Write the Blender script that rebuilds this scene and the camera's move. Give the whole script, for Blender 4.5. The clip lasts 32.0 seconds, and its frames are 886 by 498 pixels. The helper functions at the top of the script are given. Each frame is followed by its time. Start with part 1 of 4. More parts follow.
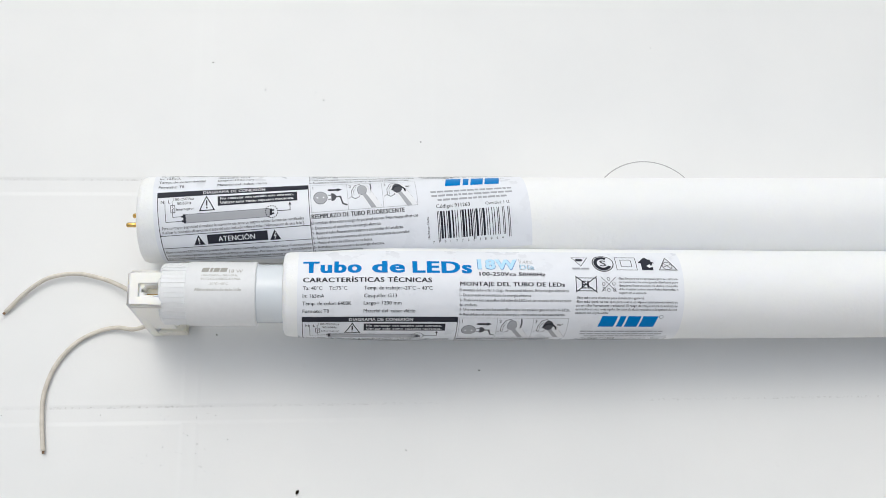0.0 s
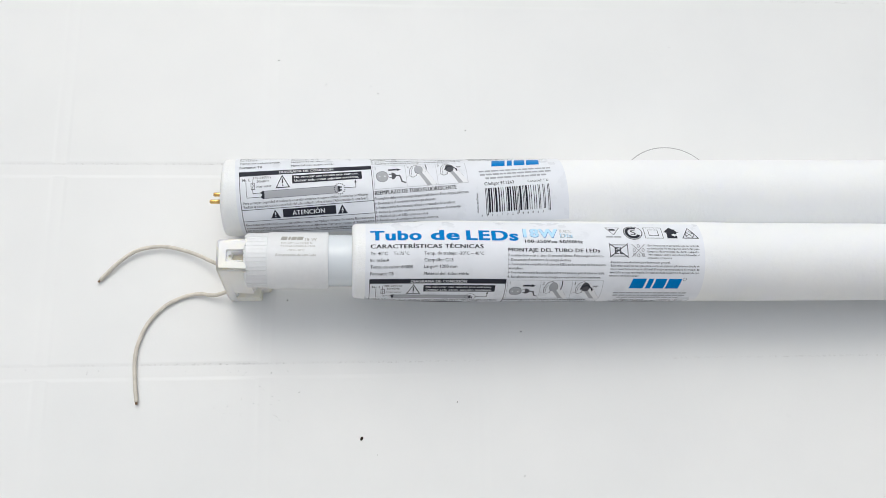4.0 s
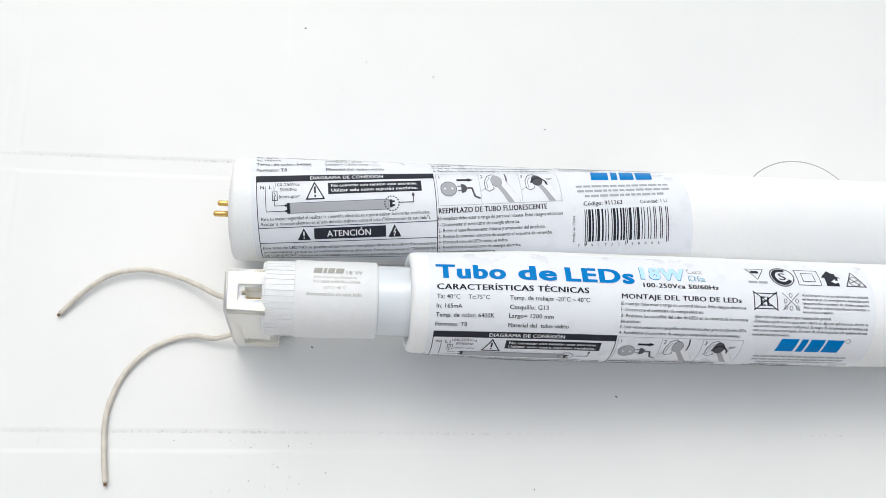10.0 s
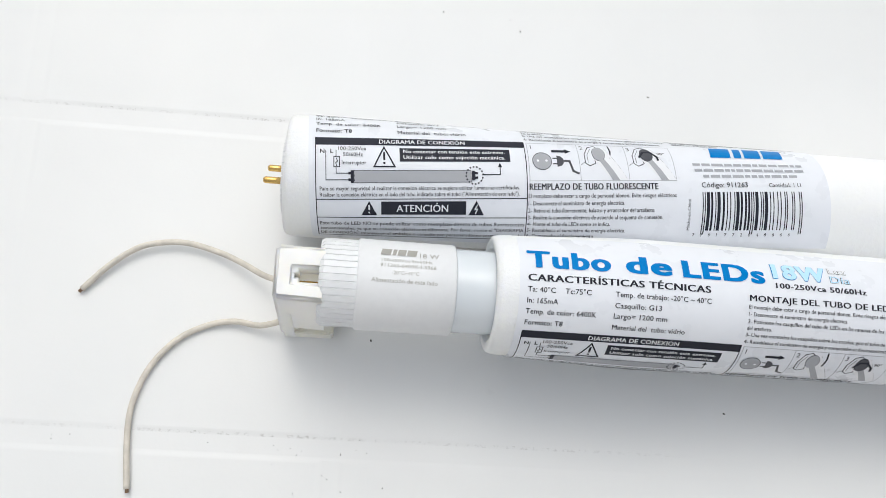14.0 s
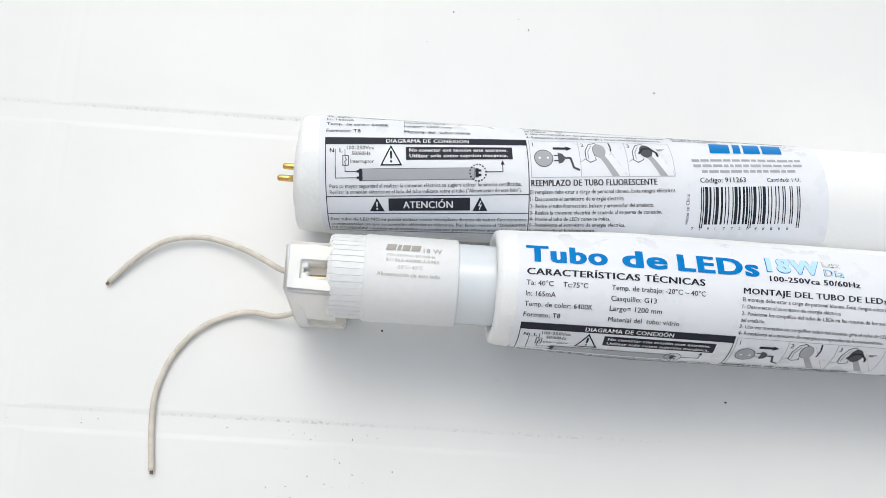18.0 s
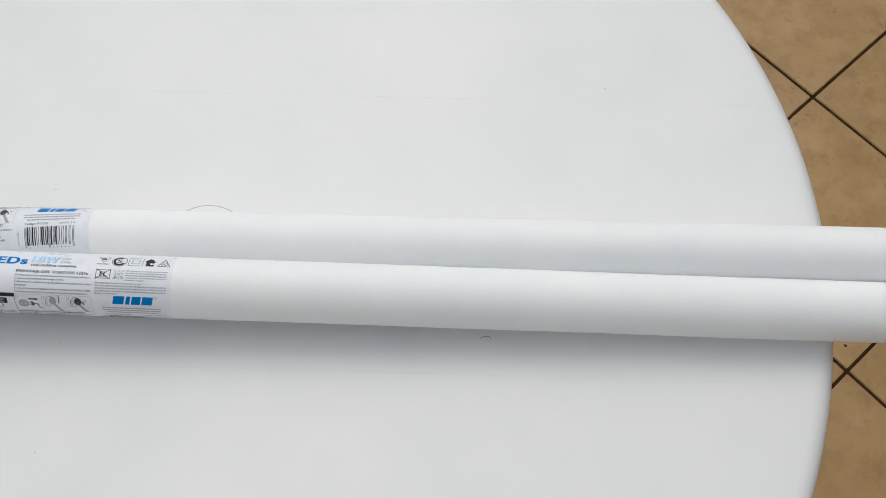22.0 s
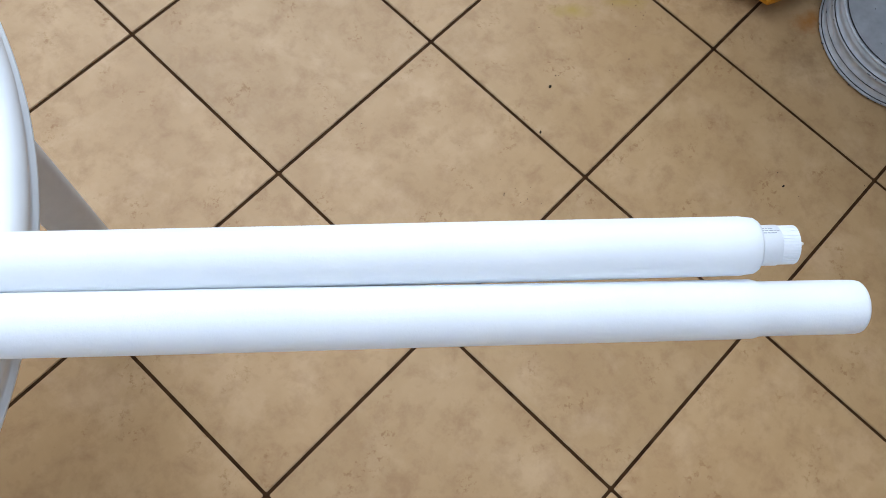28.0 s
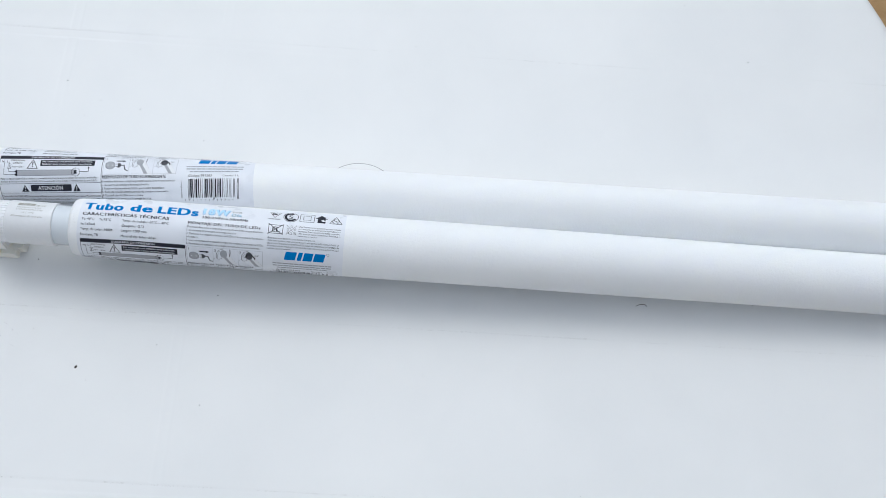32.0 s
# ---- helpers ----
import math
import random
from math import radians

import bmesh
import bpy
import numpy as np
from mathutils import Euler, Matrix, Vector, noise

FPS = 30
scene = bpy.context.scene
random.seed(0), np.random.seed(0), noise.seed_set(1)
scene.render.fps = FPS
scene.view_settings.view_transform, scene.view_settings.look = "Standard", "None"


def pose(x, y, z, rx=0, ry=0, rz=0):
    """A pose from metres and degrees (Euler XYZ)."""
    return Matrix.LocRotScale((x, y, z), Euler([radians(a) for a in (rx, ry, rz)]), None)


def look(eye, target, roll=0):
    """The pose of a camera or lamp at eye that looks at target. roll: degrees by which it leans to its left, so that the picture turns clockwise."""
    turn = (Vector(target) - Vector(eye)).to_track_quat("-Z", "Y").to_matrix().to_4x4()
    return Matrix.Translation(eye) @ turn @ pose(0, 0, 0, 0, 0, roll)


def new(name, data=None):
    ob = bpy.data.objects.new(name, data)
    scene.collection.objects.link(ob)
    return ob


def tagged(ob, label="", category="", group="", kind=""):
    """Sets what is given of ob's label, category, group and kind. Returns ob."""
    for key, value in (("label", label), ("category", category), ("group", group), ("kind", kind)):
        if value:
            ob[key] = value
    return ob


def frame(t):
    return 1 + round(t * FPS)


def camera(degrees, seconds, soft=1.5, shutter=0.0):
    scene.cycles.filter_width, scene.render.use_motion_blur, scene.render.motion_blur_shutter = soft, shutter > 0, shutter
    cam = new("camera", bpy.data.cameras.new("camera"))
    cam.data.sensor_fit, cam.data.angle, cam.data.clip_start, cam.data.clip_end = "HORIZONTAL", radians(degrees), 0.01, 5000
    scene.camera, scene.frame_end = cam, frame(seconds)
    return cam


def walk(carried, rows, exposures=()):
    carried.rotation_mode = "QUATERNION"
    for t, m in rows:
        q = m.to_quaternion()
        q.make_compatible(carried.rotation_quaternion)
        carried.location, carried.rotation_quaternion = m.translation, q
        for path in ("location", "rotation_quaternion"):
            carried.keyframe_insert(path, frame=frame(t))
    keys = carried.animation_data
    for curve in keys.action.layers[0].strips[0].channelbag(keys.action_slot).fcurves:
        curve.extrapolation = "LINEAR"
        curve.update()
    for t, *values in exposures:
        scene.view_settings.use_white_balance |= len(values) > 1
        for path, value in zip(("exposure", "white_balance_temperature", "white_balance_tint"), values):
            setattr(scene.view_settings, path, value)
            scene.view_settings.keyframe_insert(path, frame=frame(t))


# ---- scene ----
cam = camera(51.38, 32.0, 0.85)
PATH = [
    (0, (0.0275, -0.0941, 1.2076), (0.0630, 0.0237, 0.7730), 16.07),
    (0.5, (0.0275, -0.1136, 1.2418), (0.0648, 0.0205, 0.7730), 15.06),
    (1, (0.0216, -0.1184, 1.2421), (0.0607, 0.0148, 0.7730), 15.76),
    (1.5, (0.0165, -0.1210, 1.2453), (0.0587, 0.0146, 0.7730), 16.63),
    (2, (0.0240, -0.1217, 1.2511), (0.0627, 0.0149, 0.7730), 15.20),
    (2.5, (0.0218, -0.1235, 1.2551), (0.0640, 0.0156, 0.7730), 15.85),
    (3, (0.0144, -0.1251, 1.2534), (0.0571, 0.0145, 0.7730), 16.06),
    (3.5, (0.0089, -0.1278, 1.2540), (0.0507, 0.0123, 0.7730), 15.73),
    (4, (-0.0017, -0.1299, 1.2507), (0.0385, 0.0101, 0.7730), 15.12),
    (4.5, (-0.0230, -0.1314, 1.2485), (0.0158, 0.0122, 0.7730), 14.56),
    (6.5, (-0.0177, -0.1012, 1.2091), (0.0426, 0.0177, 0.7730), 25.89),
    (7, (-0.0015, -0.0961, 1.2114), (0.0533, 0.0223, 0.7730), 26.23),
    (7.5, (-0.0161, -0.0904, 1.1759), (0.0418, 0.0198, 0.7730), 27.97),
    (8, (-0.0094, -0.0668, 1.1618), (0.0451, 0.0313, 0.7730), 28.61),
    (8.5, (-0.0077, -0.0740, 1.1486), (0.0405, 0.0333, 0.7730), 23.79),
    (9, (-0.0158, -0.0755, 1.1448), (0.0271, 0.0255, 0.7730), 23.24),
    (9.5, (-0.0285, -0.0755, 1.1390), (0.0187, 0.0237, 0.7730), 25.99),
    (10, (-0.0373, -0.0776, 1.1388), (0.0081, 0.0242, 0.7730), 24.82),
    (10.5, (-0.0466, -0.0684, 1.1198), (-0.0079, 0.0298, 0.7730), 22.67),
    (11, (-0.0459, -0.0555, 1.1019), (-0.0092, 0.0367, 0.7730), 23.11),
    (11.5, (-0.0508, -0.0412, 1.0853), (-0.0145, 0.0434, 0.7730), 24.91),
    (12, (-0.0532, -0.0457, 1.0792), (-0.0192, 0.0432, 0.7730), 23.62),
    (12.5, (-0.0522, -0.0470, 1.0784), (-0.0194, 0.0337, 0.7730), 25.01),
    (13, (-0.0539, -0.0662, 1.0841), (-0.0242, 0.0161, 0.7730), 22.72),
    (13.5, (-0.0592, -0.0704, 1.0911), (-0.0285, 0.0122, 0.7730), 23.63),
    (14, (-0.0489, -0.0633, 1.0850), (-0.0212, 0.0159, 0.7730), 22.60),
    (14.5, (-0.0476, -0.0646, 1.0819), (-0.0195, 0.0130, 0.7730), 23.22),
    (16.5, (-0.0458, -0.0620, 1.0873), (-0.0308, -0.0029, 0.7730), 18.06),
    (17, (-0.0402, -0.0607, 1.0914), (-0.0262, 0.0062, 0.7730), 15.76),
    (17.5, (-0.0393, -0.0604, 1.0992), (-0.0259, 0.0134, 0.7730), 13.78),
    (18, (-0.0378, -0.0628, 1.0983), (-0.0243, 0.0133, 0.7730), 13.48),
    (18.5, (-0.0348, -0.0605, 1.0961), (-0.0214, 0.0154, 0.7730), 13.26),
    (19, (-0.0313, -0.0616, 1.0950), (-0.0197, 0.0161, 0.7730), 11.73),
    (19.5, (-0.0273, -0.0675, 1.1130), (-0.0127, 0.0154, 0.7730), 13.17),
    (20, (-0.0129, -0.0818, 1.1508), (0.0051, 0.0131, 0.7730), 13.64),
    (20.5, (0.0527, -0.1494, 1.2660), (0.0688, -0.0059, 0.7730), 10.01),
    (21, (0.0985, -0.2181, 1.3596), (0.1176, 0.0044, 0.7730), 8.03),
    (21.5, (0.1651, -0.2427, 1.3753), (0.1837, 0.0343, 0.7730), 4.76),
    (22, (0.3422, -0.2234, 1.3686), (0.3354, 0.0402, 0.7730), 0.09),
    (22.5, (0.4277, -0.2039, 1.3760), (0.4226, 0.0520, 0.7730), 0.99),
    (23, (0.4754, -0.1614, 1.3756), (0.4799, 0.0591, 0.7730), 1.44),
    (23.5, (0.6227, -0.1153, 1.3681), (0.6248, 0.0768, 0.7730), 0.78),
    (24, (0.7611, -0.1221, 1.3486), (0.7708, 0.0640, 0.7730), 3.01),
    (24.5, (0.8310, -0.1184, 1.3487), (0.8489, 0.0622, 0.7730), 4.03),
    (25, (0.8898, -0.1231, 1.3507), (0.8958, 0.0615, 0.7730), -0.14),
    (25.5, (0.9442, -0.0980, 1.3579), (0.9626, 0.0762, 0.7730), 5.31),
    (27.5, (0.9351, -0.1367, 1.3556), (0.9768, 0.0554, 0.7730), 12.17),
    (28, (0.8266, -0.1629, 1.3598), (0.8874, 0.0437, 0.7730), 14.12),
    (28.5, (0.7824, -0.2018, 1.3672), (0.8455, 0.0237, 0.7730), 15.09),
    (29, (0.6636, -0.2103, 1.3743), (0.7160, 0.0212, 0.7730), 13.85),
    (29.5, (0.5590, -0.2264, 1.3812), (0.6044, 0.0160, 0.7730), 10.93),
    (30, (0.5157, -0.2157, 1.3726), (0.5458, 0.0169, 0.7730), 10.88),
    (30.5, (0.4388, -0.2362, 1.3763), (0.4687, 0.0050, 0.7730), 10.91),
    (31, (0.3056, -0.2289, 1.3669), (0.3531, 0.0117, 0.7730), 12.47),
    (31.5, (0.2763, -0.2231, 1.3604), (0.3058, 0.0159, 0.7730), 10.53),
    (32, (0.2090, -0.2275, 1.3683), (0.2283, 0.0080, 0.7730), 7.92),
]
EXPOSURES = [
    (0, -0.38, 6250, 5),
    (3, -0.49, 6250, 5),
    (4, -0.40, 6250, 5),
    (8, -0.35, 6250, 5),
    (10, -0.22, 6250, 5),
    (12, -0.04, 6250, 5),
    (13, -0.26, 6250, 5),
    (14, -0.29, 6250, 5),
    (18, -0.25, 6250, 5),
    (19.5, -0.22, 6250, 5),
    (21, -0.49, 6250, 5),
    (22, -0.61, 6250, 5),
    (23, -0.57, 6250, 6),
    (24, -0.42, 6200, 6),
    (24.5, -0.04, 6250, 5),
    (25, 0.14, 5750, 4),
    (28, 0.11, 5180, 4),
    (28.5, -0.10, 5270, 4),
    (29, -0.17, 5350, 4),
    (29.5, -0.10, 5300, 4),
    (30, -0.20, 5300, 4),
    (30.5, -0.36, 5450, 4),
    (31, -0.50, 5550, 4),
    (32, -0.48, 5750, 4),
]
walk(cam, [(t, look(eye, target, roll)) for t, eye, target, roll in PATH], EXPOSURES)


# ---- world and light ----
world = bpy.data.worlds.new("world")
scene.world = world
world.use_nodes = True
wn = world.node_tree
sky = wn.nodes.new("ShaderNodeTexSky")
sky.sky_type, sky.sun_disc = "NISHITA", False
sky.sun_elevation, sky.sun_rotation = radians(58), radians(-15)
sky.air_density, sky.dust_density = 1.0, 6.0
veil = wn.nodes.new("ShaderNodeHueSaturation")
veil.inputs["Saturation"].default_value = 0.6
wn.links.new(sky.outputs["Color"], veil.inputs["Color"])
wn.links.new(veil.outputs["Color"], wn.nodes["Background"].inputs["Color"])
wn.nodes["Background"].inputs["Strength"].default_value = 0.16

sun = new("sun", bpy.data.lights.new("sun", "SUN"))
sun.data.energy, sun.data.angle, sun.data.color = 0.95, radians(150), (1.0, 0.97, 0.92)
sun.matrix_world = look((-0.25, 1.05, 3.8), (0.1, 0.0, 0.7))

TABLE_Z = 0.7737


# ---- materials ----
class Nodes:
    """A principled material with small helpers to wire textures into it."""

    def __init__(self, name, color, rough=0.5, metal=0.0):
        self.m = bpy.data.materials.new(name)
        self.m.use_nodes = True
        self.t = self.m.node_tree
        self.b = self.t.nodes["Principled BSDF"]
        self.b.inputs["Base Color"].default_value = (*color, 1)
        self.b.inputs["Roughness"].default_value = rough
        self.b.inputs["Metallic"].default_value = metal
        self.coord = self.t.nodes.new("ShaderNodeTexCoord").outputs["Object"]

    def link(self, a, b):
        self.t.links.new(a, b)

    def noise(self, scale, detail=4.0, rough=0.55, vector=None, distortion=0.0):
        n = self.t.nodes.new("ShaderNodeTexNoise")
        n.inputs["Scale"].default_value, n.inputs["Detail"].default_value = scale, detail
        n.inputs["Roughness"].default_value, n.inputs["Distortion"].default_value = rough, distortion
        self.link(vector or self.coord, n.inputs["Vector"])
        return n.outputs["Fac"]

    def ramp(self, fac, stops):
        n = self.t.nodes.new("ShaderNodeValToRGB")
        e = n.color_ramp.elements
        while len(e) < len(stops):
            e.new(0.5)
        for k, (at, c) in zip(e, stops):
            k.position = at
            k.color = (*c, 1) if len(c) == 3 else c
        self.link(fac, n.inputs["Fac"])
        return n.outputs["Color"]

    def mix(self, fac, a, b, kind="MIX"):
        n = self.t.nodes.new("ShaderNodeMix")
        n.data_type, n.blend_type = "RGBA", kind
        for socket, v in ((n.inputs[0], fac), (n.inputs[6], a), (n.inputs[7], b)):
            if isinstance(v, (int, float)):
                socket.default_value = v
            elif isinstance(v, tuple):
                socket.default_value = (*v, 1)
            else:
                self.link(v, socket)
        return n.outputs[2]

    def math(self, op, a, b=0.0):
        n = self.t.nodes.new("ShaderNodeMath")
        n.operation = op
        for socket, v in zip(n.inputs, (a, b)):
            if isinstance(v, (int, float)):
                socket.default_value = v
            else:
                self.link(v, socket)
        return n.outputs[0]

    def color(self, c):
        self.link(c, self.b.inputs["Base Color"])

    def rough(self, fac, lo, hi):
        n = self.t.nodes.new("ShaderNodeMapRange")
        n.inputs["To Min"].default_value, n.inputs["To Max"].default_value = lo, hi
        self.link(fac, n.inputs["Value"])
        self.link(n.outputs["Result"], self.b.inputs["Roughness"])

    def bump(self, height, strength, distance=0.001):
        n = self.t.nodes.new("ShaderNodeBump")
        n.inputs["Strength"].default_value, n.inputs["Distance"].default_value = strength, distance
        self.link(height, n.inputs["Height"])
        self.link(n.outputs["Normal"], self.b.inputs["Normal"])


def plain(name, color, rough=0.5, metal=0.0, grain=0.0, scale=400.0):
    k = Nodes(name, color, rough, metal)
    if grain:
        f = k.noise(scale, 3)
        k.color(k.ramp(f, [(0.3, tuple(c * (1 - grain) for c in color)), (0.7, color)]))
        k.rough(f, rough - 0.06, rough + 0.08)
    return k.m


def table_material():
    k = Nodes("white_table_plastic", (0.8, 0.8, 0.8), 0.42)
    big, fine = k.noise(9, 4), k.noise(900, 2)
    scuff = k.noise(60, 6, 0.7)
    base = k.ramp(big, [(0.3, (0.77, 0.775, 0.775)), (0.7, (0.82, 0.82, 0.815))])
    coat = k.mix(k.ramp(scuff, [(0.68, (0, 0, 0)), (0.8, (0.35, 0.35, 0.35))]), base, (0.66, 0.66, 0.65))
    k.rough(scuff, 0.36, 0.55)
    # shallow moulded channels between the panels of the tabletop, grimy along one edge
    grid = k.t.nodes.new("ShaderNodeSeparateXYZ")
    k.link(k.coord, grid.inputs[0])
    worn = k.noise(16, 3)
    deep = grime = None
    for axis, places in (("X", (-0.4316, -0.3196, -0.2076, -0.0956, 0.0169, 0.1284)), ("Y", (-0.3234, -0.2124, -0.1019, 0.0078, 0.1146, 0.2246))):
        for place in places:
            off = k.math("SUBTRACT", grid.outputs[axis], place)
            n = k.t.nodes.new("ShaderNodeMapRange")
            n.interpolation_type = "SMOOTHSTEP"
            n.inputs["From Min"].default_value, n.inputs["From Max"].default_value = 0.0050, 0.0026
            k.link(k.math("ABSOLUTE", off), n.inputs["Value"])
            n.inputs["To Max"].default_value = 1.0 if axis == "Y" else 0.45
            deep = n.outputs["Result"] if deep is None else k.math("MAXIMUM", deep, n.outputs["Result"])
            edge = k.math("COMPARE", off, 0.0034)
            edge.node.inputs[2].default_value = 0.0005
            if axis == "Y":
                grime = edge if grime is None else k.math("MAXIMUM", grime, edge)
    fade = k.ramp(worn, [(0.30, (0.35, 0.35, 0.35)), (0.65, (1, 1, 1))])
    grit = k.ramp(k.noise(700, 3, 0.7), [(0.52, (0, 0, 0)), (0.66, (1, 1, 1))])
    dirt = k.math("MULTIPLY", k.math("MULTIPLY", grime, grit), k.ramp(worn, [(0.42, (0, 0, 0)), (0.7, (0.7, 0.7, 0.7))]))
    k.color(k.mix(dirt, coat, (0.42, 0.41, 0.39)))
    flat = k.t.nodes.new("ShaderNodeMapRange")
    flat.inputs["From Min"].default_value, flat.inputs["From Max"].default_value = -0.17, 0.02
    flat.inputs["To Min"].default_value, flat.inputs["To Max"].default_value = 1.0, 0.12
    k.link(grid.outputs["X"], flat.inputs["Value"])
    fade = k.math("MULTIPLY", fade, flat.outputs["Result"])
    h = k.math("SUBTRACT", k.math("MULTIPLY", fine, 0.06), k.math("MULTIPLY", deep, fade))
    k.bump(h, 0.5, 0.0005)
    return k.m


def foam_material():
    k = Nodes("white_foam", (0.84, 0.845, 0.85), 0.62)
    cells = k.noise(620, 4, 0.7)
    soft = k.noise(14, 3)
    k.color(k.ramp(soft, [(0.3, (0.835, 0.848, 0.862)), (0.7, (0.878, 0.884, 0.888))]))
    k.rough(cells, 0.34, 0.72)
    k.b.inputs["Subsurface Weight"].default_value = 0.5
    k.b.inputs["Subsurface Radius"].default_value = (0.007, 0.007, 0.008)
    k.bump(k.math("ADD", cells, k.math("MULTIPLY", k.noise(90, 2), 0.8)), 0.42, 0.0006)
    return k.m


def tile_material():
    k = Nodes("beige_ceramic", (0.38, 0.28, 0.17), 0.42)
    k.b.inputs["Specular IOR Level"].default_value = 0.3
    info = k.t.nodes.new("ShaderNodeObjectInfo")
    shift = k.t.nodes.new("ShaderNodeVectorMath")
    shift.operation = "MULTIPLY_ADD"
    shift.inputs[1].default_value = (1, 1, 1)
    k.link(k.coord, shift.inputs[0])
    spread = k.t.nodes.new("ShaderNodeCombineXYZ")
    k.link(k.math("MULTIPLY", info.outputs["Random"], 37.0), spread.inputs[0])
    k.link(k.math("MULTIPLY", info.outputs["Random"], 91.0), spread.inputs[1])
    k.link(spread.outputs[0], shift.inputs[2])
    at = shift.outputs[0]
    cloud = k.noise(6.5, 6, 0.62, at, 0.15)
    veins = k.noise(24, 7, 0.68, at, 0.2)
    base = k.ramp(cloud, [(0.25, (0.352, 0.221, 0.096)), (0.5, (0.412, 0.268, 0.124)), (0.75, (0.474, 0.321, 0.161))])
    base = k.mix(k.ramp(veins, [(0.47, (0, 0, 0)), (0.70, (0.75, 0.75, 0.75))]), base, (0.305, 0.180, 0.079))
    pale = k.noise(11, 6, 0.62, at, 0.15)
    base = k.mix(k.ramp(pale, [(0.52, (0, 0, 0)), (0.70, (0.38, 0.38, 0.38))]), base, (0.559, 0.397, 0.228))
    patch = k.ramp(k.noise(15, 3, 0.5, at), [(0.55, (0, 0, 0)), (0.65, (1, 1, 1))])
    pits = k.ramp(k.noise(85, 5, 0.7, at), [(0.53, (0, 0, 0)), (0.62, (1, 1, 1))])
    spots = k.math("MULTIPLY", patch, pits)
    base = k.mix(k.math("MULTIPLY", spots, 0.55), base, (0.225, 0.112, 0.030))
    # an orange rust stain by the tin, the shade between tin and sack painted dark, a yellowish spill
    where = k.t.nodes.new("ShaderNodeNewGeometry").outputs["Position"]
    # the brown patch at the sack also carries its shade and orange bounce
    for place, wide, tone, power in (((1.652, 0.735, 0), (12, 14, 1), (0.34, 0.125, 0.012), 0.95), ((1.695, 0.800, 0), (12, 8, 1), (0.04, 0.022, 0.009), 0.9), ((1.220, 0.755, 0), (9, 28, 1), (0.36, 0.25, 0.04), 0.75), ((1.315, 0.772, 0), (9, 26, 1), (0.35, 0.24, 0.04), 0.7), ((1.520, 0.795, 0), (5, 8, 1), (0.16, 0.080, 0.024), 0.8), ((1.62, 0.66, 0), (6, 7, 1), (0.19, 0.108, 0.040), 0.6)):
        m = k.t.nodes.new("ShaderNodeVectorMath")
        m.operation = "SUBTRACT"
        m.inputs[1].default_value = place
        k.link(where, m.inputs[0])
        s = k.t.nodes.new("ShaderNodeVectorMath")
        s.operation = "MULTIPLY"
        s.inputs[1].default_value = wide
        k.link(m.outputs[0], s.inputs[0])
        d = k.t.nodes.new("ShaderNodeVectorMath")
        d.operation = "LENGTH"
        k.link(s.outputs[0], d.inputs[0])
        soft = k.math("ADD", d.outputs["Value"], k.math("MULTIPLY", k.noise(30, 5, 0.65, where), 1.1))
        base = k.mix(k.ramp(soft, [(0.45, (power, power, power)), (1.0, (0, 0, 0))]), base, tone)
    tint = k.ramp(info.outputs["Random"], [(0.0, (0.93, 0.92, 0.90)), (1.0, (1.04, 1.03, 1.02))])
    k.color(k.mix(1.0, base, tint, "MULTIPLY"))
    k.rough(veins, 0.32, 0.55)
    k.bump(k.math("SUBTRACT", k.math("MULTIPLY", cloud, 0.5), k.math("MULTIPLY", spots, 0.5)), 0.35, 0.0008)
    return k.m


def grout_material():
    k = Nodes("dark_grout", (0.05, 0.033, 0.022), 0.9)
    f = k.noise(45, 5)
    k.b.inputs["Specular IOR Level"].default_value = 0.1
    k.color(k.ramp(f, [(0.3, (0.022, 0.010, 0.003)), (0.7, (0.060, 0.030, 0.011))]))
    k.bump(k.noise(400, 3), 0.4, 0.001)
    return k.m


table_mat = table_material()
foam_mat = foam_material()
tile_mat = tile_material()
grout_mat = grout_material()
# brown for the unseen walls that keep light off the tin's corner
shade_wall_mat = plain("shade_wall_paint", (0.22, 0.17, 0.12), 0.85, grain=0.15, scale=12)
# pale paint on the other unseen walls, to bounce light into the shadows
fill_wall_mat = plain("fill_wall_paint", (0.80, 0.78, 0.74), 0.85, grain=0.15, scale=12)
leg_mat = plain("grey_white_plastic", (0.66, 0.68, 0.72), 0.5, grain=0.06, scale=60)
cap_mat = plain("white_cap_plastic", (0.80, 0.81, 0.825), 0.38, grain=0.03)
glass_mat = plain("milky_glass", (0.69, 0.73, 0.77), 0.16, grain=0.03, scale=30)
socket_mat = plain("cream_plastic", (0.93, 0.92, 0.89), 0.5, grain=0.03, scale=80)
base_mat = plain("ivory_plastic", (0.92, 0.90, 0.83), 0.5, grain=0.06, scale=60)
wire_mat = plain("off_white_wire_sheath", (0.72, 0.67, 0.59), 0.5, grain=0.22, scale=220)
copper_mat = plain("tinned_copper", (0.25, 0.16, 0.1), 0.4, 0.9)
nickel_mat = plain("nickel", (0.85, 0.8, 0.7), 0.4, 0.5)
brass_mat = plain("brass", (0.72, 0.48, 0.16), 0.25, 1.0)
paper_mat = plain("label_paper", (0.80, 0.82, 0.87), 0.28, grain=0.03, scale=120)
ink_black = plain("ink_black", (0.028, 0.03, 0.042), 0.4)
ink_blue = plain("ink_blue", (0.0, 0.20, 0.57), 0.35, grain=0.1, scale=500)
ink_sky = plain("ink_light_blue", (0.50, 0.76, 0.95), 0.35)
ink_grey = plain("ink_grey", (0.085, 0.087, 0.10), 0.4)
ink_pale = plain("ink_pale_grey", (0.40, 0.41, 0.44), 0.4)
ink_white = plain("ink_white", (0.8, 0.81, 0.84), 0.35)
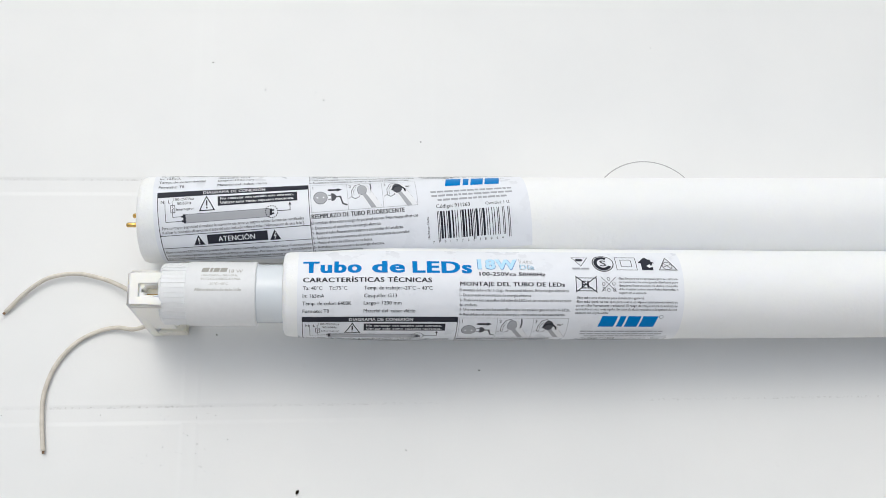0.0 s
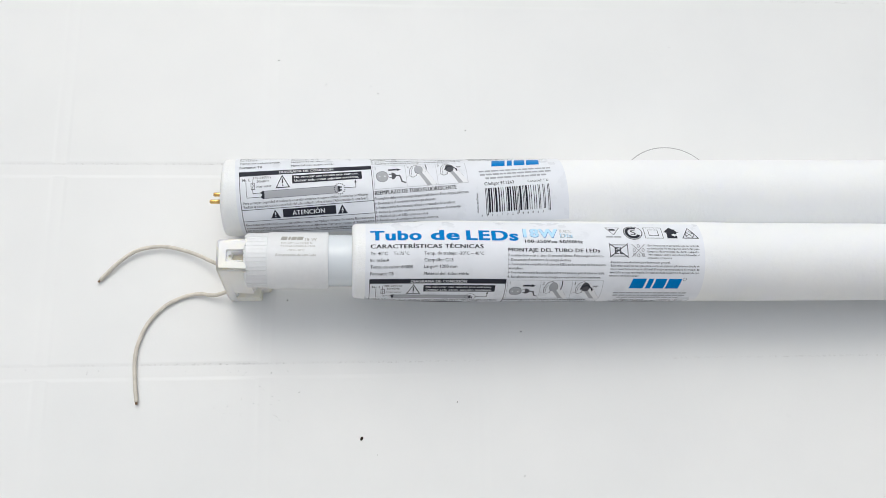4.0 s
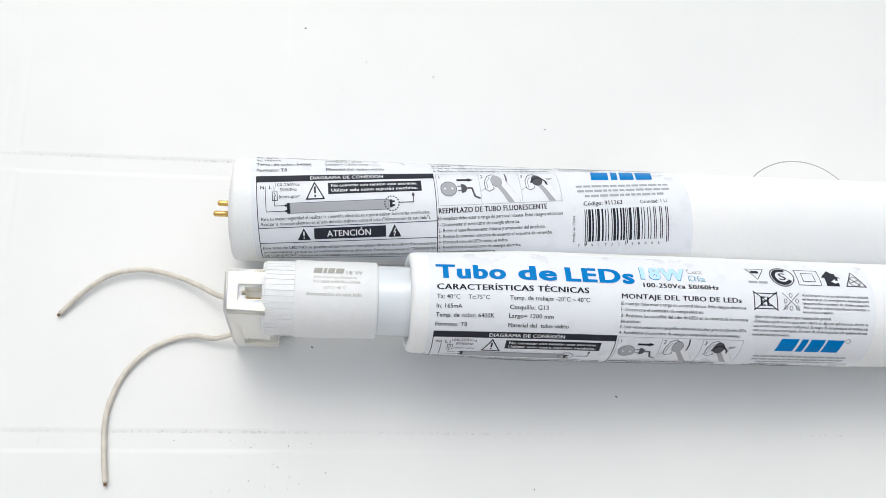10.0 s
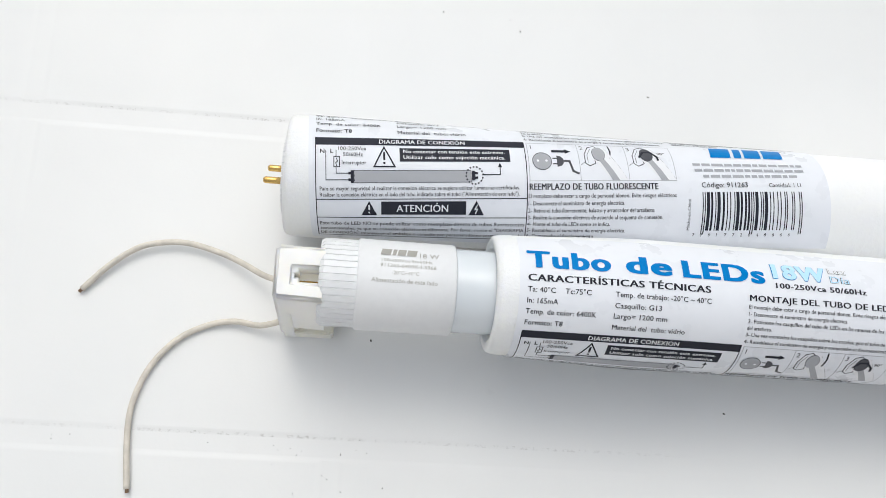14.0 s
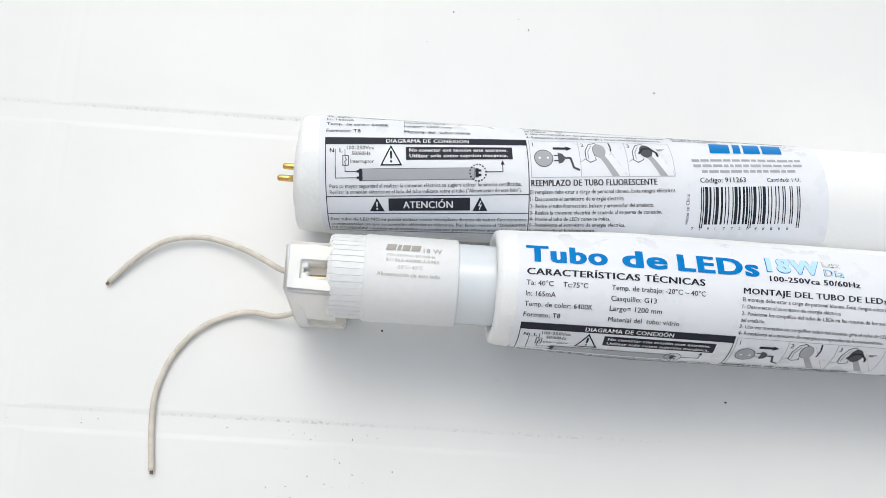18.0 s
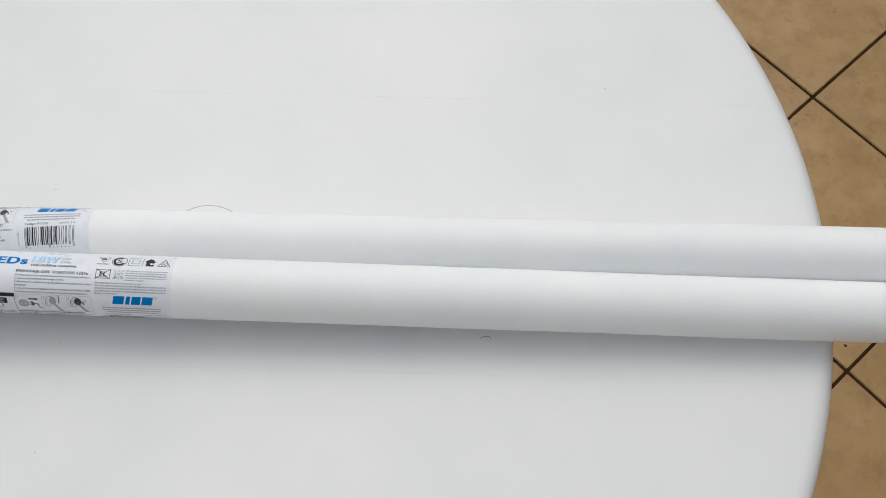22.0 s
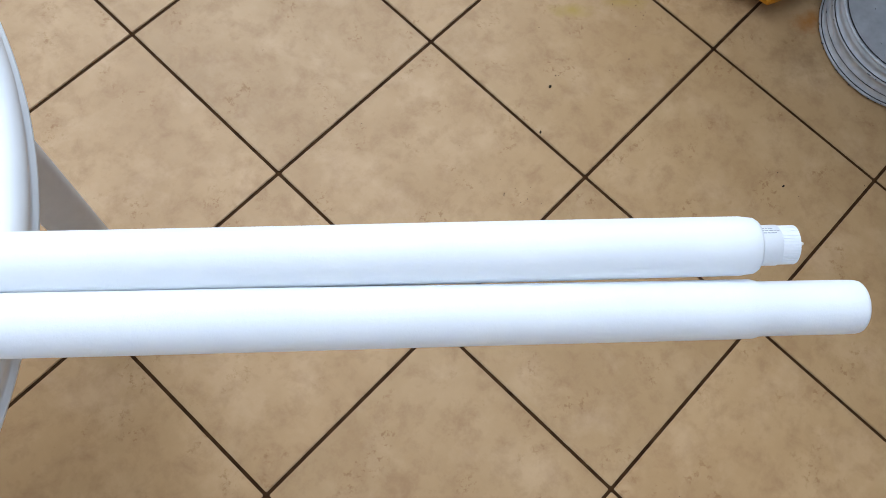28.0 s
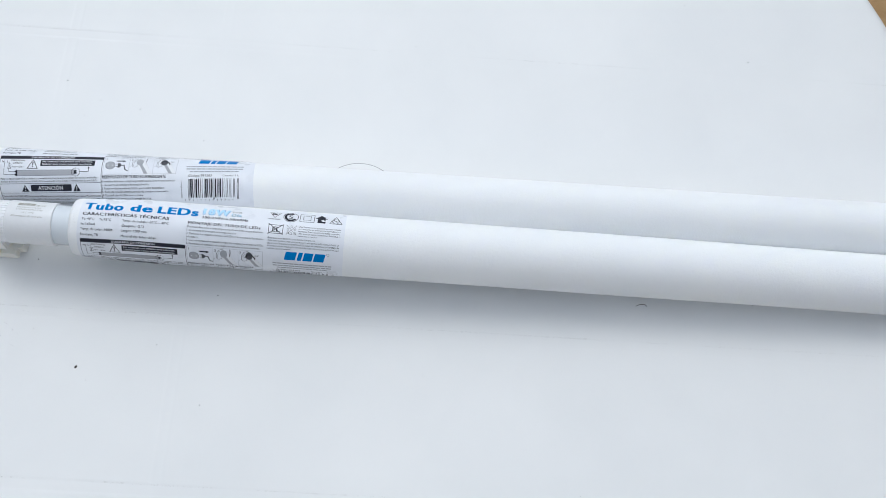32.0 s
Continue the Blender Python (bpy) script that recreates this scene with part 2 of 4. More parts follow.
for ink in (ink_black, ink_blue, ink_sky, ink_grey, ink_pale, ink_white):
    ink.node_tree.nodes["Principled BSDF"].inputs["Specular IOR Level"].default_value = 0.12
paper_mat.node_tree.nodes["Principled BSDF"].inputs["Specular IOR Level"].default_value = 0.25
print_grey = plain("cap_print", (0.38, 0.37, 0.34), 0.5)
for soft in (socket_mat, base_mat):
    k = soft.node_tree.nodes["Principled BSDF"].inputs
    k["Subsurface Weight"].default_value = 0.9
    k["Subsurface Radius"].default_value = (0.012, 0.0115, 0.0095)
dirt_mat = plain("dark_crumbs", (0.022, 0.014, 0.009), 0.8, grain=0.3)
dirt_mat.node_tree.nodes["Principled BSDF"].inputs["Specular IOR Level"].default_value = 0.1
tin_mat = plain("whitened_tin", (0.54, 0.55, 0.56), 0.42, 0.1, grain=0.3, scale=40)
soot_mat = plain("black_paint_line", (0.015, 0.015, 0.018), 0.6)
bag_ink = plain("brown_ink", (0.06, 0.025, 0.005), 0.5)
bag_mat = plain("orange_bag", (0.66, 0.27, 0.003), 0.45, grain=0.3, scale=18)


# ---- builders ----
def part(name, bm, mat, parent=None, label="", smooth=False):
    me = bpy.data.meshes.new(name)
    bm.to_mesh(me)
    bm.free()
    if smooth:
        me.polygons.foreach_set("use_smooth", [True] * len(me.polygons))
    me.materials.append(mat)
    ob = new(name, me)
    if parent:
        ob.parent = parent
    if label:
        ob["label"] = label
    return ob


def box_bm(a, b, bevel=0.0, segments=2):
    bm = bmesh.new()
    bmesh.ops.create_cube(bm, size=1)
    for v in bm.verts:
        v.co = Vector([a[i] + (v.co[i] + 0.5) * (b[i] - a[i]) for i in range(3)])
    if bevel:
        bmesh.ops.bevel(bm, geom=bm.edges[:], offset=bevel, segments=segments, affect="EDGES")
    return bm


def lathe_bm(profile, n=64, axis="z", closed=False, wobble=None):
    """(radius, along) pairs turned round z or x; closed: the profile is a loop, as of a pipe."""
    bm = bmesh.new()
    rings = []
    for r, h in profile:
        ring = []
        for i in range(n):
            a = 2 * math.pi * i / n
            k = r + (wobble(h, a) if wobble else 0)
            c, s = k * math.cos(a), k * math.sin(a)
            ring.append(bm.verts.new((c, s, h) if axis == "z" else (h, c, s)))
        rings.append(ring)
    for p, q in list(zip(rings, rings[1:])) + ([(rings[-1], rings[0])] if closed else []):
        for i in range(n):
            j = (i + 1) % n
            bm.faces.new((p[i], p[j], q[j], q[i]))
    if not closed:
        bm.faces.new(rings[0][::-1])
        bm.faces.new(rings[-1])
    bmesh.ops.recalc_face_normals(bm, faces=bm.faces[:])
    return bm


def sweep_bm(points, radius, n=10):
    """A round cord through the points (Catmull-Rom), with closed ends."""
    pts = [Vector(p) for p in points]
    pts = [2 * pts[0] - pts[1]] + pts + [2 * pts[-1] - pts[-2]]
    line = []
    for i in range(1, len(pts) - 2):
        a, b, c, d = pts[i - 1 : i + 3]
        for k in range(8):
            t = k / 8
            line.append(0.5 * (2 * b + (c - a) * t + (2 * a - 5 * b + 4 * c - d) * t * t + (3 * b - a - 3 * c + d) * t**3))
    line.append(pts[-2])
    bm = bmesh.new()
    rings = []
    for i, p in enumerate(line):
        d = (line[min(i + 1, len(line) - 1)] - line[max(i - 1, 0)]).normalized()
        u = d.cross(Vector((0, 0, 1)))
        u = u.normalized() if u.length > 1e-4 else Vector((1, 0, 0))
        v = u.cross(d)
        rings.append([bm.verts.new(p + radius * (math.cos(2 * math.pi * k / n) * u + math.sin(2 * math.pi * k / n) * v)) for k in range(n)])
    for p, q in zip(rings, rings[1:]):
        for k in range(n):
            bm.faces.new((p[k], p[(k + 1) % n], q[(k + 1) % n], q[k]))
    bm.faces.new(rings[0][::-1])
    bm.faces.new(rings[-1])
    bmesh.ops.recalc_face_normals(bm, faces=bm.faces[:])
    return bm


def between(p, q):
    d = (Vector(q) - Vector(p)).normalized()
    y = Vector((0, 0, 1)).cross(d).normalized()
    z = d.cross(y)
    return Matrix.Translation(p) @ Matrix((d, y, z)).transposed().to_4x4()


# ---- floor, and unseen walls round it ----
floor = tagged(part("floor", box_bm((-2.2, -2.5, -0.1), (2.1, 2.7, -0.0025)), grout_mat), "beige mottled ceramic tile floor with dark brown grout", "floor", kind="structure")
for n, a, b in (("wall_south", (-2.2, -2.5, 0), (2.1, -2.4, 2.4)), ("wall_east", (2.0, -2.4, 0), (2.1, 1.23, 2.4)), ("wall_west", (-2.2, -2.4, 0), (-2.1, 2.6, 2.4)), ("shade_corner_wall", (1.35, 1.13, 0), (2.0, 1.23, 2.4)), ("wall_return", (2.0, 1.23, 0), (2.1, 2.6, 1.1)), ("wall_north", (-2.2, 2.6, 0), (2.1, 2.7, 1.1))):
    # east and corner walls are unseen, set dark to shade that corner
    dark = n in ("wall_east", "shade_corner_wall")
    tagged(part(n, box_bm(a, b), shade_wall_mat if dark else fill_wall_mat), "unseen brown wall, added to darken the floor by tin and sack" if dark else "unseen off-white wall that closes the place and bounces fill light", "wall", kind="structure")


# ---- table ----
TC = Vector((0.1526, 0.0474, 0))
TR = 0.4595


def build_table():
    table = tagged(new("table"), "round white plastic garden table with a thick rounded rim", "table")
    table.location = TC
    z, r = TABLE_Z, TR
    top = [(0.0004, z), (0.05, z), (0.1, z), (0.2, z), (0.3, z), (r - 0.05, z), (r - 0.016, z), (r - 0.0120, z - 0.0005), (r - 0.0085, z - 0.0018), (r - 0.0055, z - 0.0040), (r - 0.0030, z - 0.0072), (r - 0.0014, z - 0.0110)]
    top += [(r - 0.0014, z - 0.0140), (r - 0.0048, z - 0.0275), (r - 0.0036, z - 0.0288), (r - 0.0012, z - 0.0298), (r - 0.0005, z - 0.0310), (r - 0.0005, z - 0.0328), (r - 0.0018, z - 0.0344), (r - 0.006, z - 0.0340), (r - 0.0085, z - 0.0270), (r - 0.0070, z - 0.0120), (r - 0.03, z - 0.006), (0.0004, z - 0.006)]
    part("tabletop", lathe_bm(top, 200), table_mat, table, smooth=True)
    at = Vector((0.1668, 0.0402, 0)) - TC
    plug = lathe_bm([(0.0002, z + 0.0005), (0.0286, z + 0.0005), (0.0290, z + 0.0003), (0.0290, z - 0.002)], 96)
    bmesh.ops.translate(plug, verts=plug.verts[:], vec=at)
    part("hole_plug", plug, table_mat, table, "round white plug in the parasol hole")
    gap = lathe_bm([(0.0290, z + 0.0002), (0.0296, z + 0.0002), (0.0296, z - 0.001), (0.0290, z - 0.001)], 96, closed=True)
    bmesh.ops.translate(gap, verts=gap.verts[:], vec=at)
    part("plug_gap", gap, plain("plug_shadow_gap", (0.42, 0.42, 0.42), 0.6), table, "thin grey gap round the plug")
    leg_bm = bmesh.new()
    rows = []
    for h, w, d, out in ((0.0, 0.034, 0.0255, 0.0), (0.004, 0.037, 0.0285, 0.0), (0.2, 0.040, 0.0295, -0.006), (0.45, 0.046, 0.0325, -0.016), (z - 0.03, 0.053, 0.0360, -0.0335)):
        ring = []
        for i in range(20):
            a = 2 * math.pi * i / 20
            c, s = math.cos(a), math.sin(a)
            ring.append(leg_bm.verts.new((out + d * math.copysign(abs(c) ** 0.55, c), w * math.copysign(abs(s) ** 0.55, s), h)))
        rows.append(ring)
    for p, q in zip(rows, rows[1:]):
        for i in range(20):
            leg_bm.faces.new((p[i], p[(i + 1) % 20], q[(i + 1) % 20], q[i]))
    leg_bm.faces.new(rows[0][::-1])
    leg_bm.faces.new(rows[-1])
    leg = None
    for a in (40.6, 130.6, 220.6, 310.6):
        if leg is None:
            leg = part("leg", leg_bm, leg_mat, table, smooth=True)
            one = leg
        else:
            one = new("leg", leg.data)
            one.parent = table
        one.matrix_local = Matrix.Rotation(radians(a), 4, "Z") @ Matrix.Translation((0.4025, 0, 0))
    return table


build_table()


# ---- printed label, wrapped round a sleeve ----
def flat_text(body, bold=0.0, res=2):
    """Flat letters; bold: their strokes widened sideways, and past 0.04 all round as well."""
    c = bpy.data.curves.new("t", "FONT")
    swell = 0.024 if bold > 0.04 else 0.0
    c.body, c.resolution_u, c.offset = body, res, swell
    c.space_character = 1 + 2.4 * bold
    ob = bpy.data.objects.new("t", c)
    me = bpy.data.meshes.new_from_object(ob)
    bm = bmesh.new()
    bm.from_mesh(me)
    bpy.data.objects.remove(ob)
    bpy.data.curves.remove(c)
    if bold > swell:
        for k, push in enumerate((swell - bold, bold - swell)):
            extra = bmesh.new()
            extra.from_mesh(me)
            bmesh.ops.translate(extra, verts=extra.verts[:], vec=(push, 0, (k + 1) * 0.00002))
            twin = bpy.data.meshes.new("t")
            extra.to_mesh(twin)
            extra.free()
            bm.from_mesh(twin)
            bpy.data.meshes.remove(twin)
    bpy.data.meshes.remove(me)
    return bm


CAP = 0.73


class Wrap:
    """Bends flat print, in millimetres, round a tube of the given radius that lies along x."""

    def __init__(self, parent, radius, s0, v0, skew=0.0, stretch=1.0, along=1.0, sag=0.0):
        """radius: a number, or a function of the place along x."""
        self.parent, self.s0, self.v0, self.stretch, self.along, self.sag = parent, s0, v0, stretch, along, sag
        self.radius = radius if callable(radius) else lambda x: radius
        self.c, self.s = math.cos(skew), math.sin(skew)

    def put(self, name, bm, mat, lift=0.00016, label="", step=1.3):
        if name != "text_line":
            bmesh.ops.remove_doubles(bm, verts=bm.verts[:], dist=0.0002)
        w = [v.co.y for v in bm.verts]
        lo, hi = min(w), max(w)
        k = math.ceil(lo / step) * step
        while hi - lo > step and k < hi:
            bmesh.ops.bisect_plane(bm, geom=bm.verts[:] + bm.edges[:] + bm.faces[:], plane_co=(0, k, 0), plane_no=(0, 1, 0))
            k += step
        for v in bm.verts:
            u, t = v.co.x * self.along, v.co.y * self.stretch
            s = self.s0 + (u * self.c - t * self.s) / 1000
            r = self.radius(s)
            a = (self.v0 + u * self.s + t * self.c) / 1000 / r
            r += lift + v.co.z
            v.co = (s, r * math.sin(a), r * math.cos(a) - self.sag * hang(s))
        return part(name, bm, mat, self.parent, label)

    def text(self, body, u0, u1, base, cap, mat, bold=0.0, res=2, lift=0.0002, up=False, name="text_line"):
        bm = flat_text(body, bold, res)
        xs = [v.co.x for v in bm.verts]
        a, b = min(xs), max(xs)
        sy = cap / CAP
        sx = (u1 - u0) / (b - a) if u1 else sy
        for v in bm.verts:
            x, y = u0 + (v.co.x - a) * sx, base + v.co.y * sy
            if up:
                x, y = u0 - v.co.y * sy, base + (v.co.x - a) * sx
            v.co = (x, y, v.co.z)
        return self.put(name, bm, mat, lift)

    def bar(self, u0, w0, u1, w1, mat, lift=0.00014, name="bar"):
        bm = bmesh.new()
        n = max(1, int((u1 - u0) / 4))
        for i in range(n):
            a, b = u0 + (u1 - u0) * i / n, u0 + (u1 - u0) * (i + 1) / n
            bm.faces.new([bm.verts.new((x, y, 0)) for x, y in ((a, w1), (b, w1), (b, w0), (a, w0))])
        return self.put(name, bm, mat, lift)

    def poly(self, pts, mat, lift=0.00014, name="mark"):
        bm = bmesh.new()
        f = bm.faces.new([bm.verts.new((x, y, 0)) for x, y in pts])
        if f.calc_area() and f.normal.z < 0:
            f.normal_flip()
        return self.put(name, bm, mat, lift)

    def line(self, pts, width, mat, closed=False, lift=0.00018, name="rule"):
        bm = bmesh.new()
        pts = [Vector((x, y)) for x, y in pts]
        fine = []
        for p, q in list(zip(pts, pts[1:])) + ([(pts[-1], pts[0])] if closed else []):
            m = max(1, int((q - p).length / 4))
            fine += [p.lerp(q, i / m) for i in range(m)]
        if not closed:
            fine.append(pts[-1])
        n = len(fine)
        pairs = []
        for i, p in enumerate(fine):
            a = (p - fine[i - 1]).normalized() if closed or i else (fine[1] - p).normalized()
            c = (fine[(i + 1) % n] - p).normalized() if closed or i < n - 1 else a
            m = Vector((-a.y - c.y, a.x + c.x)).normalized()
            m *= width / 2 / max(0.35, m.dot(Vector((-a.y, a.x))))
            pairs.append((bm.verts.new((p.x - m.x, p.y - m.y, 0)), bm.verts.new((p.x + m.x, p.y + m.y, 0))))
        for (a, c), (d, e) in list(zip(pairs, pairs[1:])) + ([(pairs[-1], pairs[0])] if closed else []):
            bm.faces.new((a, d, e, c))
        return self.put(name, bm, mat, lift)

    def ring(self, u, w, r, width, mat, n=28, a0=0.0, a1=360.0, ry=None, dash=False, name="ring"):
        bm = bmesh.new()
        ry = ry or r
        for i in range(n):
            if dash and i % 2:
                continue
            p, q = radians(a0 + (a1 - a0) * i / n), radians(a0 + (a1 - a0) * (i + 1) / n)
            quad = [(u + (r - width / 2) * math.cos(p), w + (ry - width / 2) * math.sin(p)), (u + (r + width / 2) * math.cos(p), w + (ry + width / 2) * math.sin(p)), (u + (r + width / 2) * math.cos(q), w + (ry + width / 2) * math.sin(q)), (u + (r - width / 2) * math.cos(q), w + (ry - width / 2) * math.sin(q))]
            bm.faces.new([bm.verts.new((x, y, 0)) for x, y in quad])
        return self.put(name, bm, mat, 0.0002)

    def disc(self, u, w, r, mat, ry=None, lift=0.00016, name="disc"):
        ry = ry or r
        return self.poly([(u + r * math.cos(radians(a)), w + ry * math.sin(radians(a))) for a in range(0, 360, 15)], mat, lift, name)

    def logo(self, u0, u1, w0, w1, mat, lean=0.22):
        """Four plain slanted blocks in the place of a word mark."""
        h, wide = w1 - w0, (u1 - u0) / 4.4

        def slab(a, b, lo, hi):
            return [(u0 + a * wide + lean * lo * h, w0 + lo * h), (u0 + b * wide + lean * lo * h, w0 + lo * h), (u0 + b * wide + lean * hi * h, w0 + hi * h), (u0 + a * wide + lean * hi * h, w0 + hi * h)]

        for rc in ((0.0, 1.2, 0.0, 1.0), (1.4, 1.85, 0.0, 1.0), (2.02, 3.0, 0.0, 1.0), (3.15, 4.3, 0.0, 1.0)):
            bm = bmesh.new()
            bm.faces.new([bm.verts.new((x, y, 0)) for x, y in slab(*rc)])
            bmesh.ops.subdivide_edges(bm, edges=bm.edges[:], cuts=3, use_grid_fill=True)
            self.put("logo_block", bm, mat, 0.0002)

    def unread(self, u0, u1, base, h, mat, seed, name="text_bar"):
        """Print that cannot be read or is left unread: short bars of a line's size."""
        rng = random.Random(seed)
        bm = bmesh.new()
        u = u0
        while u < u1 - 0.4:
            e = min(u1, u + rng.uniform(1.2, 4.2))
            bm.faces.new([bm.verts.new((x, y, 0)) for x, y in ((u, base), (e, base), (e, base + h), (u, base + h))])
            u = e + 0.5
        return self.put(name, bm, mat, 0.0002)


def print_label(tube, radius, s0, v0, skew, stretch, sag):
    """The paper label with all its print; u runs along the tube, w round it, in millimetres from the corner of the black heading bar."""
    sheet_bm = bmesh.new()
    rows = [[sheet_bm.verts.new((u, w, 0)) for u in np.linspace(-2.2, 167.8, 48)] for w in np.linspace(-37.6, 36, 58)]
    for p, q in zip(rows, rows[1:]):
        for i in range(len(p) - 1):
            sheet_bm.faces.new((p[i], p[i + 1], q[i + 1], q[i]))
    wr = Wrap(tube, radius, s0, v0, skew, stretch, 0.982, sag)
    sheet = wr.put("label", sheet_bm, paper_mat, 0.00006, "glossy white printed paper label", step=1e6)
    sheet.data.polygons.foreach_set("use_smooth", [True] * len(sheet.data.polygons))
    wr.parent = sheet
    K, G, P = ink_black, ink_grey, ink_pale

    # title
    for body, u0, u1 in (("Tubo", 0, 25.2), ("de", 29.6, 43.9), ("LEDs", 47.1, 73.1)):
        wr.text(body, u0, u1, 20.95, 6.55, ink_blue, 0.046, 4)
    wr.text("18W", 75.6, 93.4, 23.1, 6.0, ink_blue, 0.056, 4, 0.00018)
    wr.text("18W", 75.8, 93.2, 23.25, 5.7, ink_sky, 0.044, 4, 0.0003)
    wr.text("Luz", 94.3, 100.2, 26.7, 2.6, G, 0.03, 3)
    wr.text("Luz", 94.4, 100.1, 26.78, 2.44, ink_white, 0.0, 3, 0.0003)
    wr.text("Día", 94.2, 100.8, 23.0, 2.8, G, 0.03, 3)
    wr.text("Día", 94.3, 100.7, 23.08, 2.64, ink_sky, 0.0, 3, 0.0003)
    wr.text("100-250Vca 50/60Hz", 76.2, 105.4, 19.6, 1.95, K, 0.03)
    wr.text("CARACTERÍSTICAS TÉCNICAS", 0.2, 55.5, 16.2, 2.3, K, 0.034, 3)
    for body, u0, u1, w in (("Ta: 40°C", 0.2, 8.5, 12.7), ("Tc:75°C", 11.4, 19.1, 12.7), ("In: 165mA", 0.2, 9.4, 9.2), ("Temp. de color: 6400K", 0.1, 21.0, 5.8), ("Formato: T8", 0.2, 11.5, 2.15), ("Temp. de trabajo: -20°C ~ 40°C", 26.3, 55.6, 12.7), ("Casquillo: G13", 26.3, 40.4, 9.2), ("Largo= 1200 mm", 26.2, 42.4, 5.9), ("Material del  tubo: vidrio", 26.2, 48.4, 2.2)):
        wr.text(body, u0, u1, w, 1.75, K, 0.006)
    # connection diagram
    wr.bar(0, -2.8, 67.0, 0, K, name="heading_bar")
    wr.text("DIAGRAMA DE CONEXIÓN", 20.0, 47.6, -2.2, 1.65, ink_white, 0.02)
    wr.line([(0, 0), (0, -35), (67, -35), (67, 0)], 0.28, K, name="frame_rule")
    wr.text("N", 1.4, 2.8, -5.7, 1.5, K, 0.02)
    wr.text("L", 4.6, 5.6, -5.7, 1.5, K, 0.02)
    wr.text("100-250Vca", 7.0, 15.9, -4.7, 1.35, G, 0.008)
    wr.text("50/60Hz", 8.6, 14.8, -6.7, 1.35, G, 0.008)
    wr.text("Interruptor", 8.2, 15.9, -9.3, 1.3, K)
    wr.line([(3.2, -4.6), (3.2, -14.0), (10.6, -14.0)], 0.22, K)
    wr.line([(6.4, -4.6), (6.4, -6.8)], 0.22, K)
    wr.line([(5.7, -6.8), (7.5, -6.8), (7.5, -10.0), (5.7, -10.0)], 0.25, K, True)
    wr.line([(6.4, -7.2), (6.9, -8.2), (6.3, -8.8), (6.6, -9.8)], 0.25, K)
    wr.line([(6.4, -10.0), (6.4, -12.0), (10.6, -12.0)], 0.22, K)
    wr.line([(21.5, -3.6), (18.3, -10.0), (24.8, -10.0)], 0.45, K, True, name="warning_sign")
    wr.bar(21.2, -7.9, 21.85, -5.2, K, name="warning_sign")
    wr.bar(21.2, -9.2, 21.85, -8.5, K, name="warning_sign")
    wr.bar(26.4, -8.4, 61.9, -3.8, K, name="notice_bar")
    wr.text("No conectar con tensión este extremo.", 27.6, 60.3, -5.6, 1.3, ink_white, 0.02)
    wr.text("Utilizar solo como sujeción mecánica.", 27.6, 60.3, -7.6, 1.3, ink_white, 0.02)
    wr.bar(11.9, -14.9, 49.0, -11.2, P, name="tube_drawing")
    wr.line([(11.9, -11.2), (49.0, -11.2), (49.0, -14.9), (11.9, -14.9)], 0.15, G, True, name="tube_drawing")
    wr.bar(10.9, -15.0, 12.2, -11.1, K, name="tube_drawing")
    wr.bar(10.2, -12.4, 11.0, -11.6, K, name="tube_drawing")
    wr.bar(10.2, -14.4, 11.0, -13.6, K, name="tube_drawing")
    wr.bar(49.2, -14.3, 50.3, -11.4, K, 0.0003, name="tube_drawing")
    wr.bar(50.3, -12.5, 51.2, -11.8, K, 0.0003, name="tube_drawing")
    wr.bar(50.3, -13.9, 51.2, -13.2, K, 0.0003, name="tube_drawing")
    wr.ring(50.1, -12.8, 2.7, 0.5, K, 32, dash=True)
    wr.line([(52.9, -12.6), (58.4, -12.6), (58.4, -9.8)], 0.3, K)
    wr.poly([(58.4, -8.7), (57.7, -10.2), (59.1, -10.2)], K, name="arrow_head")
    wr.text("Para su mayor seguridad al realizar la conexión eléctrica se sugiere utilizar luminarias certificadas.", 1.2, 64.5, -17.2, 1.3, G, 0.006)
    wr.text("Realizar la conexión eléctrica en el lado del tubo indicado sobre el tubo (\"Alimentación de este lado\").", 1.2, 64.5, -19.1, 1.3, G, 0.006)
    wr.line([(0, -20.0), (67, -20.0)], 0.25, K)
    for u in (16.6, 50.7):
        wr.poly([(u, -20.6), (u - 2.5, -25.4), (u + 2.5, -25.4)], K, name="warning_sign")
    wr.bar(16.35, -23.6, 16.85, -21.9, ink_white, 0.0002, "warning_sign")
    wr.bar(16.35, -24.7, 16.85, -24.2, ink_white, 0.0002, "warning_sign")
    wr.line([(51.1, -21.8), (50.3, -23.4), (51.1, -23.3), (50.4, -24.9)], 0.3, ink_white, lift=0.0002, name="warning_sign")
    wr.bar(20.4, -25.2, 47.4, -20.8, K, name="notice_bar")
    wr.text("ATENCIÓN", 25.2, 41.7, -24.2, 2.5, ink_white, 0.02, 3)
    wr.line([(0, -26.3), (67, -26.3)], 0.25, K)
    for i, body in enumerate(("Este tubo de LED NO se puede utilizar como reemplazo directo de tubos fluorescentes", "convencionales, ya que su conexión eléctrica es diferente. Por favor, revise el \"DIAGRAMA", "DE CONEXIÓN\" impreso en el embalaje o consulte con personal idóneo antes de instalarlo.")):
        wr.text(body, 0.8, 66.4, -29.3 - 2.35 * i, 1.45, G, 0.01)
    # mounting steps
    wr.text("MONTAJE DEL TUBO DE LEDs", 67.6, 113.8, 14.7, 2.05, K, 0.026)
